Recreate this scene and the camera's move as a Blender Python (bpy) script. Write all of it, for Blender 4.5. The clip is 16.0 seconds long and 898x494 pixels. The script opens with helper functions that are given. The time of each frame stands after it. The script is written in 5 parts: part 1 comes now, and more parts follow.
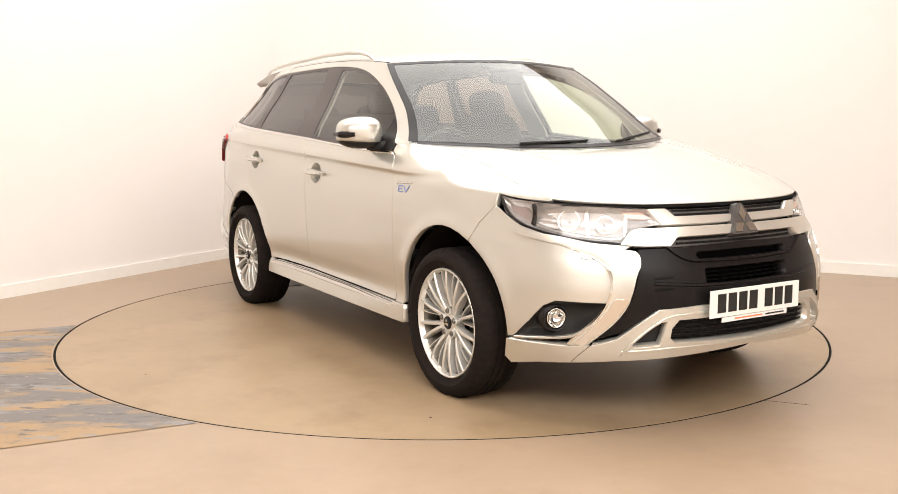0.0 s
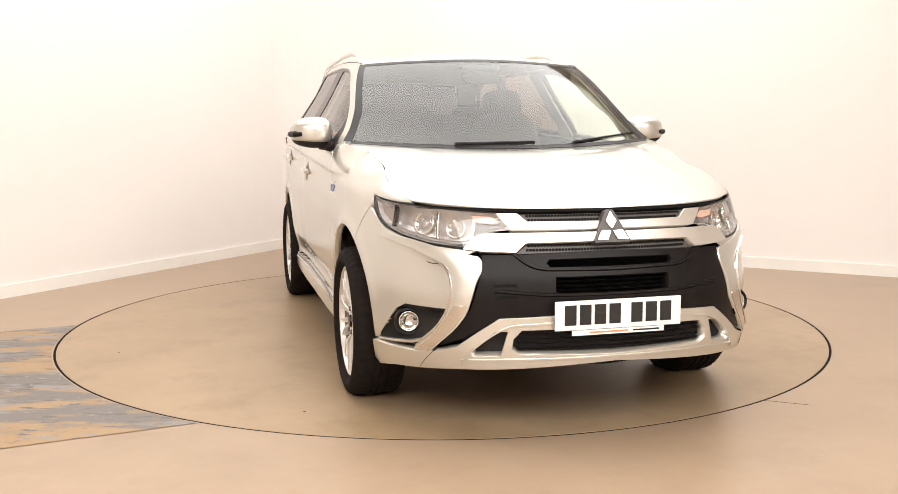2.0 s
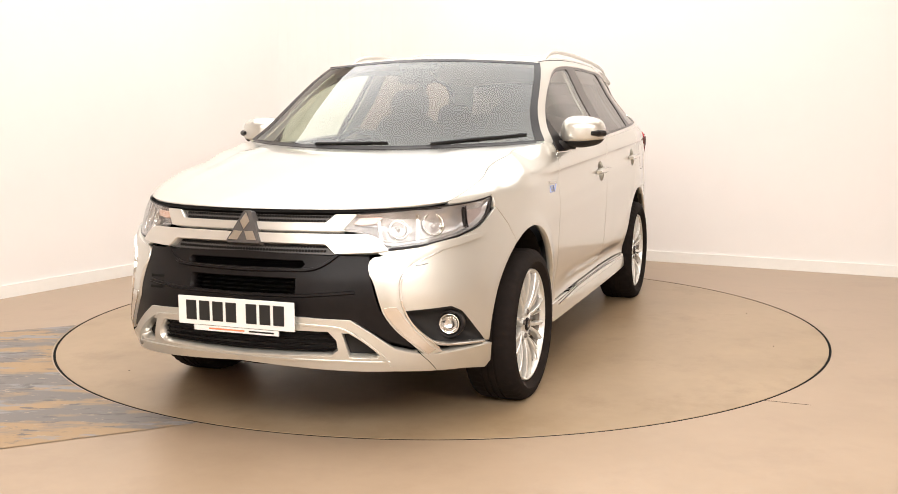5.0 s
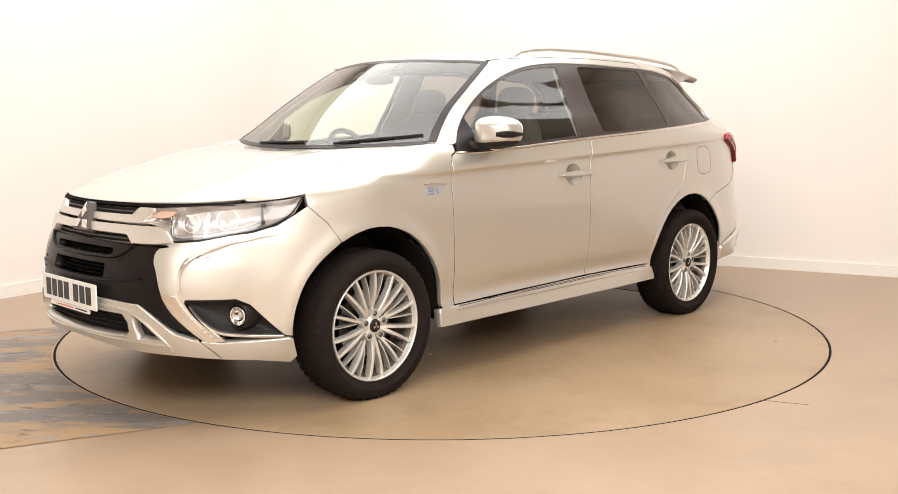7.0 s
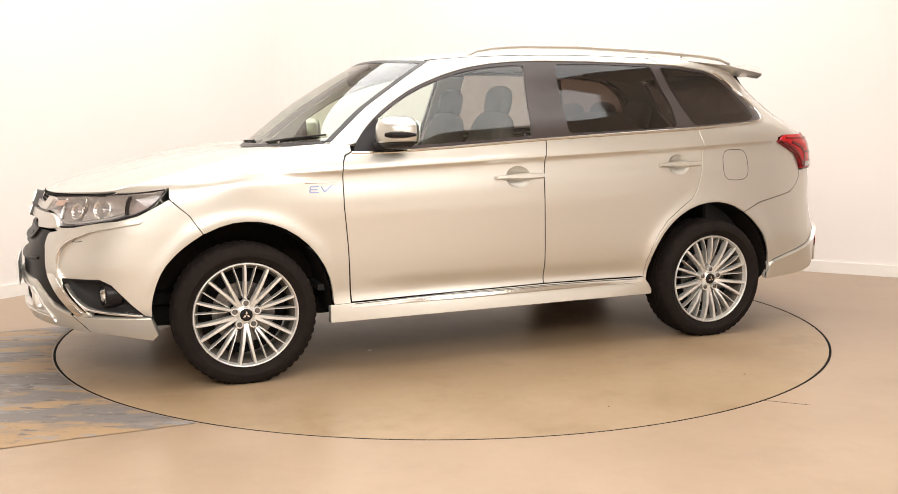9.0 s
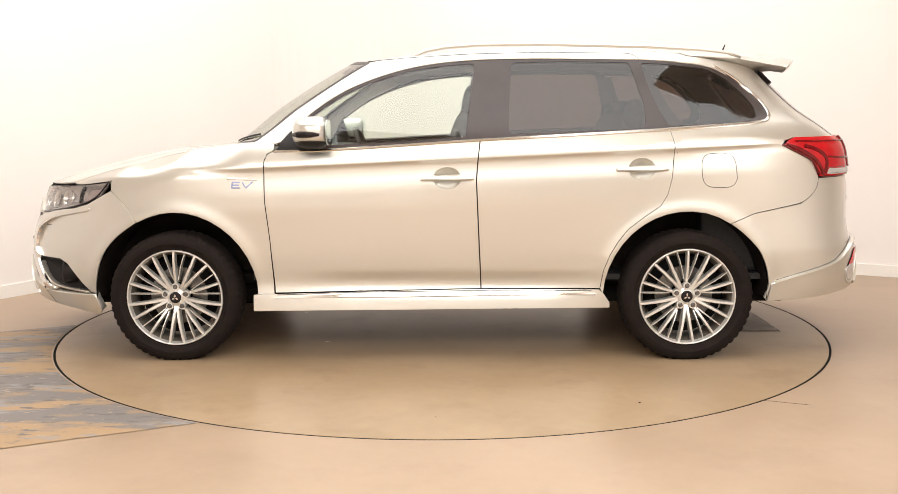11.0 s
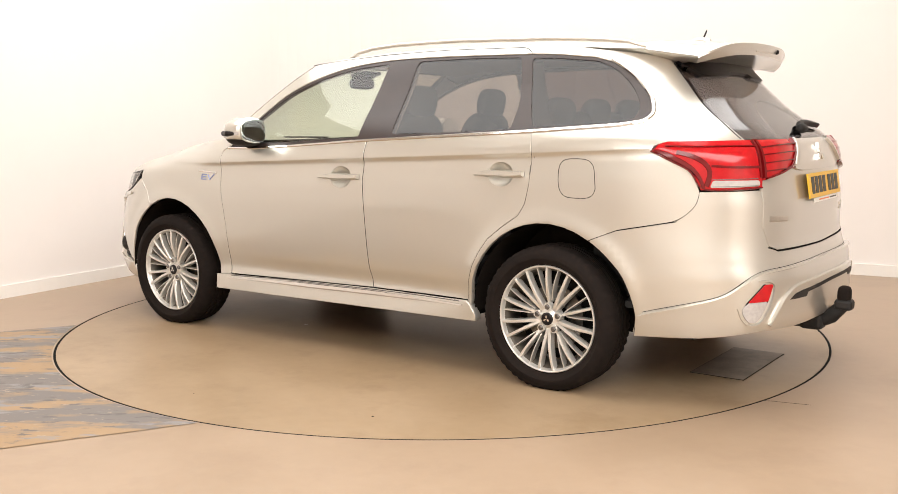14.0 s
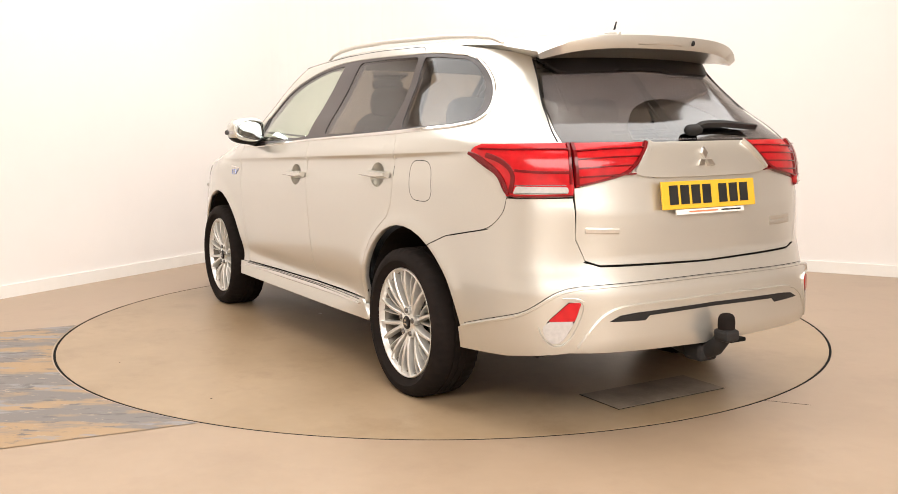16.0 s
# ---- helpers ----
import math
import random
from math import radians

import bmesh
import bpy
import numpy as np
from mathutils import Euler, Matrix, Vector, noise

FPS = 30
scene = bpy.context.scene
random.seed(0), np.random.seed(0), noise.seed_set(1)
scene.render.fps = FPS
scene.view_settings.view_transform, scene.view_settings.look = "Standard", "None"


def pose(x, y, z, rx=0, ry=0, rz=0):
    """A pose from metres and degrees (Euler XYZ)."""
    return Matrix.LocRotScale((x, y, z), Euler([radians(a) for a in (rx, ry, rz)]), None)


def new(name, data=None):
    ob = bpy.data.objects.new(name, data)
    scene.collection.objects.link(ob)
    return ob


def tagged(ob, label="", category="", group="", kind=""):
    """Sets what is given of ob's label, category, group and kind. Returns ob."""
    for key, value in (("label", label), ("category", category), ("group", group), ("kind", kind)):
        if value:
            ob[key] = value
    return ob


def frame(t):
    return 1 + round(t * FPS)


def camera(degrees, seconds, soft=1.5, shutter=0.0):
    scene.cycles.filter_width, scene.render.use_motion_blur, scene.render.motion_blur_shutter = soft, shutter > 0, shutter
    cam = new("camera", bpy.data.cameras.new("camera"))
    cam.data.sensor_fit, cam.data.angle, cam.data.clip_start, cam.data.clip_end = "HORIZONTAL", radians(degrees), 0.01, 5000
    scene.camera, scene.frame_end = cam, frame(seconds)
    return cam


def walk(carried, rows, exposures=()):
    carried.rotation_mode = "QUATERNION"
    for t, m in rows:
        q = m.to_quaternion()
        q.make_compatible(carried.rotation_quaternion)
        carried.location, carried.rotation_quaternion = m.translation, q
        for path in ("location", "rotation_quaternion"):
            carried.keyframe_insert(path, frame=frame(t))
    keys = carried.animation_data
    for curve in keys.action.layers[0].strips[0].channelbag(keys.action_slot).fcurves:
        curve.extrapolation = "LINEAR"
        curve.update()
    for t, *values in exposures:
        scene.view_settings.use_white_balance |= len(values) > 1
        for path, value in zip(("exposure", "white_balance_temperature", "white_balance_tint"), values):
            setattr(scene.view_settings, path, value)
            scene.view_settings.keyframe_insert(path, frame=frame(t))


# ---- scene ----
cam = camera(49.81, 16.0, soft=0.75)
EYE = pose(0, -5.921, 1.246, 90 - 7.475, 0.237, -0.398)
walk(cam, [(0, EYE), (16.0, EYE)])

# ---- light ----
world = bpy.data.worlds.new("world")
scene.world = world
world.use_nodes = True
world.node_tree.nodes["Background"].inputs[0].default_value = (1.0, 0.93, 0.84, 1)
world.node_tree.nodes["Background"].inputs[1].default_value = 0.15
scene.view_settings.exposure = 0.0
OVERHEAD, BEHIND_FILL = 2.98, 7.9
LAMP_COLOUR = (0.985, 0.983, 0.973)
CEILING = 3.6


# ---- materials ----
def material(name, colour, rough=0.5, metal=0.0, vary=0.0, scale=8.0, bump=0.0, bump_scale=60.0, coat=0.0, second=None, emit=None,
             spec=0.5):
    """A surface: colour with two scales of variation, roughness and fine relief."""
    m = bpy.data.materials.new(name)
    m.use_nodes = True
    nt = m.node_tree
    b = nt.nodes["Principled BSDF"]
    b.inputs["Base Color"].default_value = (*colour, 1)
    b.inputs["Roughness"].default_value = rough
    b.inputs["Metallic"].default_value = metal
    b.inputs["Specular IOR Level"].default_value = spec
    if coat:
        b.inputs["Coat Weight"].default_value = coat
        b.inputs["Coat Roughness"].default_value = 0.03
    if emit:
        b.inputs["Emission Color"].default_value = (*emit[:3], 1)
        b.inputs["Emission Strength"].default_value = emit[3]
    co = nt.nodes.new("ShaderNodeTexCoord")
    if vary or second:
        n1, n2 = nt.nodes.new("ShaderNodeTexNoise"), nt.nodes.new("ShaderNodeTexNoise")
        n1.inputs["Scale"].default_value, n2.inputs["Scale"].default_value = scale, scale * 9
        n1.inputs["Detail"].default_value = n2.inputs["Detail"].default_value = 5
        mix = nt.nodes.new("ShaderNodeMath")
        mix.operation = "MULTIPLY_ADD"
        mix.inputs[1].default_value, mix.inputs[2].default_value = 0.35, 0.0
        add = nt.nodes.new("ShaderNodeMath")
        ramp = nt.nodes.new("ShaderNodeValToRGB")
        other = second or tuple(c * (1 - vary) for c in colour)
        ramp.color_ramp.elements[0].color, ramp.color_ramp.elements[1].color = (*other, 1), (*colour, 1)
        ramp.color_ramp.elements[0].position, ramp.color_ramp.elements[1].position = 0.5, 0.85
        nt.links.new(co.outputs["Object"], n1.inputs["Vector"])
        nt.links.new(co.outputs["Object"], n2.inputs["Vector"])
        nt.links.new(n2.outputs["Fac"], mix.inputs[0])
        nt.links.new(n1.outputs["Fac"], add.inputs[0])
        nt.links.new(mix.outputs[0], add.inputs[1])
        nt.links.new(add.outputs[0], ramp.inputs[0])
        nt.links.new(ramp.outputs[0], b.inputs["Base Color"])
        rr = nt.nodes.new("ShaderNodeMapRange")
        rr.inputs["From Min"].default_value, rr.inputs["From Max"].default_value = 0.4, 0.9
        rr.inputs["To Min"].default_value, rr.inputs["To Max"].default_value = rough * 0.94, min(1, rough * 1.06)
        nt.links.new(add.outputs[0], rr.inputs["Value"])
        nt.links.new(rr.outputs[0], b.inputs["Roughness"])
    if bump:
        n3, bp = nt.nodes.new("ShaderNodeTexNoise"), nt.nodes.new("ShaderNodeBump")
        n3.inputs["Scale"].default_value, n3.inputs["Detail"].default_value = bump_scale, 4
        bp.inputs["Strength"].default_value, bp.inputs["Distance"].default_value = bump, 0.002
        nt.links.new(co.outputs["Object"], n3.inputs["Vector"])
        nt.links.new(n3.outputs["Fac"], bp.inputs["Height"])
        nt.links.new(bp.outputs[0], b.inputs["Normal"])
    return m


def glass(name, tint, rough=0.0, gloss=0.08):
    """Thin car glass: clear with a tint, and its reflection."""
    m = bpy.data.materials.new(name)
    m.use_nodes = True
    nt = m.node_tree
    nt.nodes.clear()
    out, mix, tr, gl, lw, pw, sc = (nt.nodes.new("ShaderNode" + k) for k in ("OutputMaterial", "MixShader", "BsdfTransparent", "BsdfGlossy", "LayerWeight", "Math", "Math"))
    tr.inputs[0].default_value = (*tint, 1)
    gl.inputs["Roughness"].default_value = rough
    lw.inputs[0].default_value = .5
    pw.operation, sc.operation = "POWER", "MULTIPLY_ADD"
    pw.inputs[1].default_value = 4.0
    sc.inputs[1].default_value, sc.inputs[2].default_value = 0.88, gloss
    nt.links.new(lw.outputs["Facing"], pw.inputs[0])
    nt.links.new(pw.outputs[0], sc.inputs[0])
    nt.links.new(sc.outputs[0], mix.inputs[0])
    nt.links.new(tr.outputs[0], mix.inputs[1])
    nt.links.new(gl.outputs[0], mix.inputs[2])
    nt.links.new(mix.outputs[0], out.inputs[0])
    return m


def dust(name, colour, cover):
    """A thin layer of dust that lets most of the light through."""
    m = bpy.data.materials.new(name)
    m.use_nodes = True
    nt = m.node_tree
    nt.nodes.clear()
    out, mix, tr, df, n, mr = (nt.nodes.new("ShaderNode" + k) for k in ("OutputMaterial", "MixShader", "BsdfTransparent", "BsdfDiffuse", "TexNoise", "MapRange"))
    df.inputs["Color"].default_value = (*colour, 1)
    n.inputs["Scale"].default_value = 5
    mr.inputs["To Min"].default_value, mr.inputs["To Max"].default_value = cover * .5, cover * 1.5
    nt.links.new(n.outputs["Fac"], mr.inputs["Value"])
    nt.links.new(mr.outputs[0], mix.inputs[0])
    nt.links.new(tr.outputs[0], mix.inputs[1])
    nt.links.new(df.outputs[0], mix.inputs[2])
    nt.links.new(mix.outputs[0], out.inputs[0])
    return m


DUST = dust("window_dust", (.62, .56, .55), .13)
PAINT = material("champagne_metallic_paint", (.635, .612, .555), rough=.31, metal=.7, vary=.05, scale=300, coat=1.0)
FASCIA_BLACK = material("dark_moulded_plastic", (.0115, .009, .0085), rough=.34, vary=.25, scale=25, bump=.08, bump_scale=300, spec=.14)
PILLAR_BLACK = material("polished_black_pillar", (.040, .028, .026), rough=.3, vary=.15, scale=12, spec=.5)
LINER = material("arch_liner_felt", (.020, .015, .012), rough=.95, vary=.3, scale=30, bump=.3, bump_scale=150, spec=.1)
HATCH = material("worn_steel_hatch", (.27, .205, .15), rough=.5, vary=.45, scale=9, bump=.2, bump_scale=80)
BLACK_GLOSS = material("gloss_black_plastic", (.014, .011, .011), rough=.3, vary=.2, scale=20, spec=.22)
BLACK_MATT = material("grained_black_plastic", (.022, .02, .019), rough=.6, vary=.3, scale=30, bump=.2, bump_scale=400, spec=.25)
DARK = material("dark_underbody", (.010, .009, .008), rough=.9, vary=.4, scale=10, spec=.15)
CHROME = material("chrome", (.74, .72, .69), rough=.10, metal=1.0)
SATIN_EDGE = material("dull_bright_trim", (.6, .56, .5), rough=.3, metal=.8, vary=.05, scale=60)
SATIN = material("satin_silver_plastic", (.66, .625, .57), rough=.3, metal=.62, vary=.015, scale=6, coat=.4)
GREY_PLASTIC = material("grey_grille_plastic", (.085, .075, .07), rough=.4, vary=.2, scale=60)
ORANGE_INK = material("orange_lettering", (.8, .25, .12), rough=.5, vary=.1, scale=60)
BLUE_INK = material("blue_badge", (.30, .36, .60), rough=.3, metal=.5, vary=.1, scale=60)
MIRROR = material("mirror_glass", (.75, .8, .78), rough=.02, metal=1.0)
LAMP_BOWL = material("bright_reflector", (.64, .60, .58), rough=.24, metal=.6, vary=.3, scale=30, bump=.7, bump_scale=45)
RUBBER = material("tyre_rubber", (.0165, .0118, .0098), rough=.85, vary=.3, scale=25, bump=.3, bump_scale=200, spec=.12)
ALLOY = material("machined_alloy", (.76, .74, .70), rough=.30, metal=.65, vary=.05, scale=80)
ALLOY_DARK = material("grey_alloy", (.20, .175, .145), rough=.5, metal=.7, vary=.1, scale=60)
STEEL = material("brake_steel", (.20, .19, .18), rough=.35, metal=1.0, vary=.2, scale=50)
GLASS = glass("clear_glass", (.86, .92, .87), gloss=.08)
GLASS_SCREEN = glass("windscreen_glass", (.80, .86, .73), gloss=.105)
GLASS_DARK = glass("privacy_glass", (.25, .195, .172), rough=.05, gloss=.072)
GLASS_REAR = glass("rear_window_glass", (.10, .085, .08), rough=.07, gloss=.12)
LENS = glass("clear_lens", (.95, .95, .95), gloss=.05)
RED = material("red_lens", (.54, .008, .013), rough=.14, vary=.2, scale=30, coat=.2, spec=.35)
RED_DEEP = material("deep_red_lens", (.16, .004, .006), rough=.14, vary=.2, scale=30, coat=.2, spec=.35)
WHITE_LENS = material("white_lens", (.50, .47, .45), rough=.12, vary=.15, scale=80, coat=1.0)
MARKER = material("smoked_marker_lens", (.36, .29, .27), rough=.2, vary=.2, scale=60)
AMBER = material("amber_lens", (.70, .46, .36), rough=.15, vary=.1, scale=60)
PLATE_WHITE = material("white_plate", (.82, .81, .77), rough=.35, vary=.03, scale=40)
PLATE_YELLOW = material("yellow_plate", (.80, .47, .03), rough=.35, vary=.05, scale=40)
INK = material("black_lettering", (.012, .012, .012), rough=.4, vary=.1, scale=40)
SEAT = material("dark_seat_cloth", (.045, .038, .035), rough=.85, vary=.3, scale=40, bump=.3, bump_scale=300)
TRIM_LIGHT = material("pale_grey_headlining", (.62, .58, .52), rough=.9, vary=.08, scale=30, bump=.2, bump_scale=400)
TRIM_DARK = material("dark_dashboard", (.03, .028, .027), rough=.6, vary=.25, scale=30, bump=.2, bump_scale=300)
WALL = material("cream_wall_paint", (.82, .768, .73), rough=.75, vary=.03, scale=.7, bump=.05, bump_scale=90)
SKIRT = material("white_skirting_paint", (.84, .80, .75), rough=.4, vary=.04, scale=4)
CEIL = material("ceiling_paint", (.82, .80, .77), rough=.9, vary=.04, scale=2)
LAMP_WHITE = material("lamp_housing", (.8, .8, .8), rough=.5, vary=.04, scale=20)


def floor_paint(name, a, b, stain, grain=1.6):
    m = material(name, a, rough=.36, vary=.1, scale=grain, second=b, bump=.03, bump_scale=20, spec=.45)
    nt = m.node_tree
    base = nt.nodes["Principled BSDF"].inputs["Base Color"]
    old = base.links[0].from_socket
    co, n, r, mx = (nt.nodes.new("ShaderNode" + k) for k in ("TexCoord", "TexNoise", "ValToRGB", "MixRGB"))
    n.inputs["Scale"].default_value, n.inputs["Detail"].default_value, n.inputs["Roughness"].default_value = 2.6, 9, .68
    r.color_ramp.elements[0].position, r.color_ramp.elements[1].position = .52, .74
    r.color_ramp.elements[0].color, r.color_ramp.elements[1].color = (0, 0, 0, 1), (.5, .5, .5, 1)
    mx.inputs[2].default_value = (*stain, 1)
    nt.links.new(co.outputs["Object"], n.inputs["Vector"])
    nt.links.new(n.outputs["Fac"], r.inputs[0])
    nt.links.new(r.outputs[0], mx.inputs[0])
    nt.links.new(old, mx.inputs[1])
    nt.links.new(mx.outputs[0], base)
    return m


FLOOR = floor_paint("beige_floor_paint", (.375, .272, .187), (.335, .24, .16), (.28, .195, .13))
DISC = floor_paint("turntable_floor_paint", (.362, .258, .160), (.30, .208, .120), (.185, .115, .055))


def worn_paint():
    """Grey concrete with peeled ochre and pale blue paint, streaked along the strip."""
    m = bpy.data.materials.new("worn_strip_paint")
    m.use_nodes = True
    nt = m.node_tree
    b = nt.nodes["Principled BSDF"]
    b.inputs["Roughness"].default_value = .55
    co, mp = nt.nodes.new("ShaderNodeTexCoord"), nt.nodes.new("ShaderNodeMapping")
    mp.inputs["Scale"].default_value = (.9, 3.2, 1)
    nt.links.new(co.outputs["Object"], mp.inputs["Vector"])
    last = None
    for k, (scale, lo, hi, colour) in enumerate([(1.3, .46, .53, (.34, .222, .118)), (2.9, .55, .60, (.235, .222, .216)), (7.0, .57, .61, (.12, .105, .097)), (15.0, .60, .65, (.38, .30, .22))]):
        n, r, mx = (nt.nodes.new("ShaderNode" + s) for s in ("TexNoise", "ValToRGB", "MixRGB"))
        n.noise_dimensions = "4D"
        n.inputs["W"].default_value = 3.7 * k + 1.3
        n.inputs["Scale"].default_value, n.inputs["Detail"].default_value, n.inputs["Roughness"].default_value = scale, 8, .62
        r.color_ramp.elements[0].position, r.color_ramp.elements[1].position = lo, hi
        nt.links.new(mp.outputs[0], n.inputs["Vector"])
        nt.links.new(n.outputs["Fac"], r.inputs[0])
        nt.links.new(r.outputs[0], mx.inputs[0])
        mx.inputs[1].default_value, mx.inputs[2].default_value = (.17, .15, .138, 1), (*colour, 1)
        if last:
            nt.links.new(last, mx.inputs[1])
        last = mx.outputs[0]
    nt.links.new(last, b.inputs["Base Color"])
    return m


WORN = worn_paint()


# ---- mesh helpers ----
def part(name, bm, mat, parent=None, label=""):
    me = bpy.data.meshes.new(name)
    bm.to_mesh(me)
    bm.free()
    me.materials.append(mat)
    ob = new(name, me)
    ob.parent = parent
    if label:
        ob["label"] = label
    return ob


def smooth(ob, on=True):
    ob.data.polygons.foreach_set("use_smooth", [on] * len(ob.data.polygons))
    return ob


def box(bm, lo, hi, bevel=0.0, m=None):
    r = bmesh.ops.create_cube(bm, size=1, matrix=Matrix.LocRotScale([(a + b) / 2 for a, b in zip(lo, hi)], None, [b - a for a, b in zip(lo, hi)]))
    vs = r["verts"]
    if bevel:
        es = list({e for v in vs for e in v.link_edges})
        g = bmesh.ops.bevel(bm, geom=es, offset=bevel, segments=2, affect="EDGES", profile=.5)
        vs = list({v for f in g["faces"] for v in f.verts} | {v for v in vs if v.is_valid})
    if m:
        bmesh.ops.transform(bm, matrix=m, verts=vs)
    return vs


def lathe(bm, profile, steps=48, m=None):
    """Turns a profile of (radius, along) round the y axis."""
    rings = []
    for i in range(steps):
        a = 2 * math.pi * i / steps
        rings.append([bm.verts.new((r * math.cos(a), y, r * math.sin(a))) for r, y in profile])
    for i in range(steps):
        p, q = rings[i], rings[(i + 1) % steps]
        for k in range(len(profile) - 1):
            bm.faces.new((p[k], p[k + 1], q[k + 1], q[k]))
    if m:
        bmesh.ops.transform(bm, matrix=m, verts=[v for r in rings for v in r])


def tube(bm, points, radius, sides=8):
    """A round bar along points; radius may be a list."""
    pts = [Vector(p) for p in points]
    rings = []
    for i, p in enumerate(pts):
        d = (pts[min(i + 1, len(pts) - 1)] - pts[max(i - 1, 0)]).normalized()
        a = d.cross(Vector((0, 0, 1)) if abs(d.z) < .9 else Vector((1, 0, 0))).normalized()
        b = d.cross(a)
        r = radius[i] if isinstance(radius, (list, tuple)) else radius
        rings.append([bm.verts.new(p + r * (math.cos(2 * math.pi * k / sides) * a + math.sin(2 * math.pi * k / sides) * b)) for k in range(sides)])
    for p, q in zip(rings, rings[1:]):
        for k in range(sides):
            bm.faces.new((p[k], p[(k + 1) % sides], q[(k + 1) % sides], q[k]))
    bm.faces.new(rings[0][::-1])
    bm.faces.new(rings[-1])


# ---- the room ----
R_DISC = 2.248
E1, E2 = Vector((.875, -.485, 0)), Vector((-.503, -.864, 0))
CORNER = Vector((-1.18, 4.245, 0))


def room_point(a, b, z=0.0):
    return CORNER + E1 * a + E2 * b + Vector((0, 0, z))


def extrude_line(name, pts, z0, z1, thick, mat, label, inward):
    """A wall or board that follows pts, with thickness outwards from the room."""
    bm = bmesh.new()
    rows = []
    for i, p in enumerate(pts):
        d = (pts[min(i + 1, len(pts) - 1)] - pts[max(i - 1, 0)]).normalized()
        n = Vector((-d.y, d.x, 0)) * inward
        rows.append([bm.verts.new((q.x, q.y, z)) for q, z in ((p, z0), (p, z1), (p - n * thick, z1), (p - n * thick, z0))])
    for p, q in zip(rows, rows[1:]):
        for k in range(4):
            bm.faces.new((p[k], p[(k + 1) % 4], q[(k + 1) % 4], q[k]))
    bm.faces.new(rows[0])
    bm.faces.new(rows[-1])
    bmesh.ops.recalc_face_normals(bm, faces=bm.faces)
    ob = part(name, bm, mat)
    tagged(ob, label, kind="structure")
    return ob


def build_room():
    cove = .9
    turn = [room_point(cove - cove * math.sin(t), cove - cove * math.cos(t)) for t in np.linspace(0, math.pi / 2, 14)]
    studio = [room_point(12.6, 0)] + turn + [room_point(0, 13.5)]
    w = extrude_line("wall_studio", studio, 0, CEILING, .15, WALL, "cream painted studio wall with a rounded corner", 1)
    smooth(w, False)
    off = .016
    turn2 = [room_point(cove - (cove - off) * math.sin(t), cove - (cove - off) * math.cos(t)) for t in np.linspace(0, math.pi / 2, 14)]
    line = [room_point(12.6, off)] + turn2 + [room_point(off, 13.5)]
    extrude_line("baseboard", line, 0, .092, .0155, SKIRT, "white painted skirting board along the wall", 1)
    extrude_line("wall_front", [room_point(12.6, 13.5), room_point(12.6, 0)], 0, CEILING, .15, WALL, "plain cream painted wall", 1)
    extrude_line("wall_entrance", [room_point(0, 13.5), room_point(12.6, 13.5)], 0, CEILING, .15, WALL, "plain cream painted wall", 1)
    bm = bmesh.new()
    c = [room_point(a, b, z) for z in (CEILING + .004, CEILING + .15) for a, b in ((-.2, -.2), (12.8, -.2), (12.8, 13.7), (-.2, 13.7))]
    vs = [bm.verts.new(p) for p in c]
    for f in ((0, 1, 2, 3), (7, 6, 5, 4), (0, 4, 5, 1), (1, 5, 6, 2), (2, 6, 7, 3), (3, 7, 4, 0)):
        bm.faces.new([vs[i] for i in f])
    tagged(part("ceiling", bm, CEIL), "plain pale painted ceiling", kind="structure")
    # floor with the round pit of the turntable
    n = 160
    bm = bmesh.new()
    edge = [room_point(*p) for p in ((-.2, -.2), (12.8, -.2), (12.8, 13.7), (-.2, 13.7))]

    def to_edge(a):
        d, best = Vector((math.cos(a), math.sin(a), 0)), None
        for p, q in zip(edge, edge[1:] + edge[:1]):
            e = q - p
            den = d.x * e.y - d.y * e.x
            if abs(den) > 1e-9:
                k = (p.x * e.y - p.y * e.x) / den
                s = (p.x * d.y - p.y * d.x) / den
                if k > 0 and -1e-6 <= s <= 1 + 1e-6:
                    best = k if best is None else min(best, k)
        return d * best
    angles = sorted([2 * math.pi * i / n for i in range(n)] + [math.atan2(p.y, p.x) % (2 * math.pi) for p in edge])
    ring_r = R_DISC + .008
    rows = []
    for a in angles:
        rim = Vector((math.cos(a), math.sin(a), 0)) * ring_r
        out = to_edge(a)
        rows.append([bm.verts.new(p) for p in (rim - Vector((0, 0, .06)), rim, rim * 1.004, rim * 1.3, out)])
    for p, q in zip(rows, rows[1:] + rows[:1]):
        for k in range(4):
            bm.faces.new((p[k], p[k + 1], q[k + 1], q[k]))
    bm.faces.new([r[0] for r in rows])
    bmesh.ops.recalc_face_normals(bm, faces=bm.faces)
    tagged(part("floor", bm, FLOOR), "beige painted concrete floor with faint stains", kind="structure")
    bm = bmesh.new()
    box(bm, (0, -.0008, .0004), (.20, .0008, .0012), 0, pose(1.425, -1.74, 0, 0, 0, -23))
    tagged(part("floor_crack", bm, DARK), "hairline crack in the painted floor", kind="structure")
    # strip of worn paint that leads to the turntable
    along, across = Vector((-.910, -.414, 0)), Vector((-.414, .910, 0))
    bm = bmesh.new()
    rows = []
    rnd = random.Random(4)
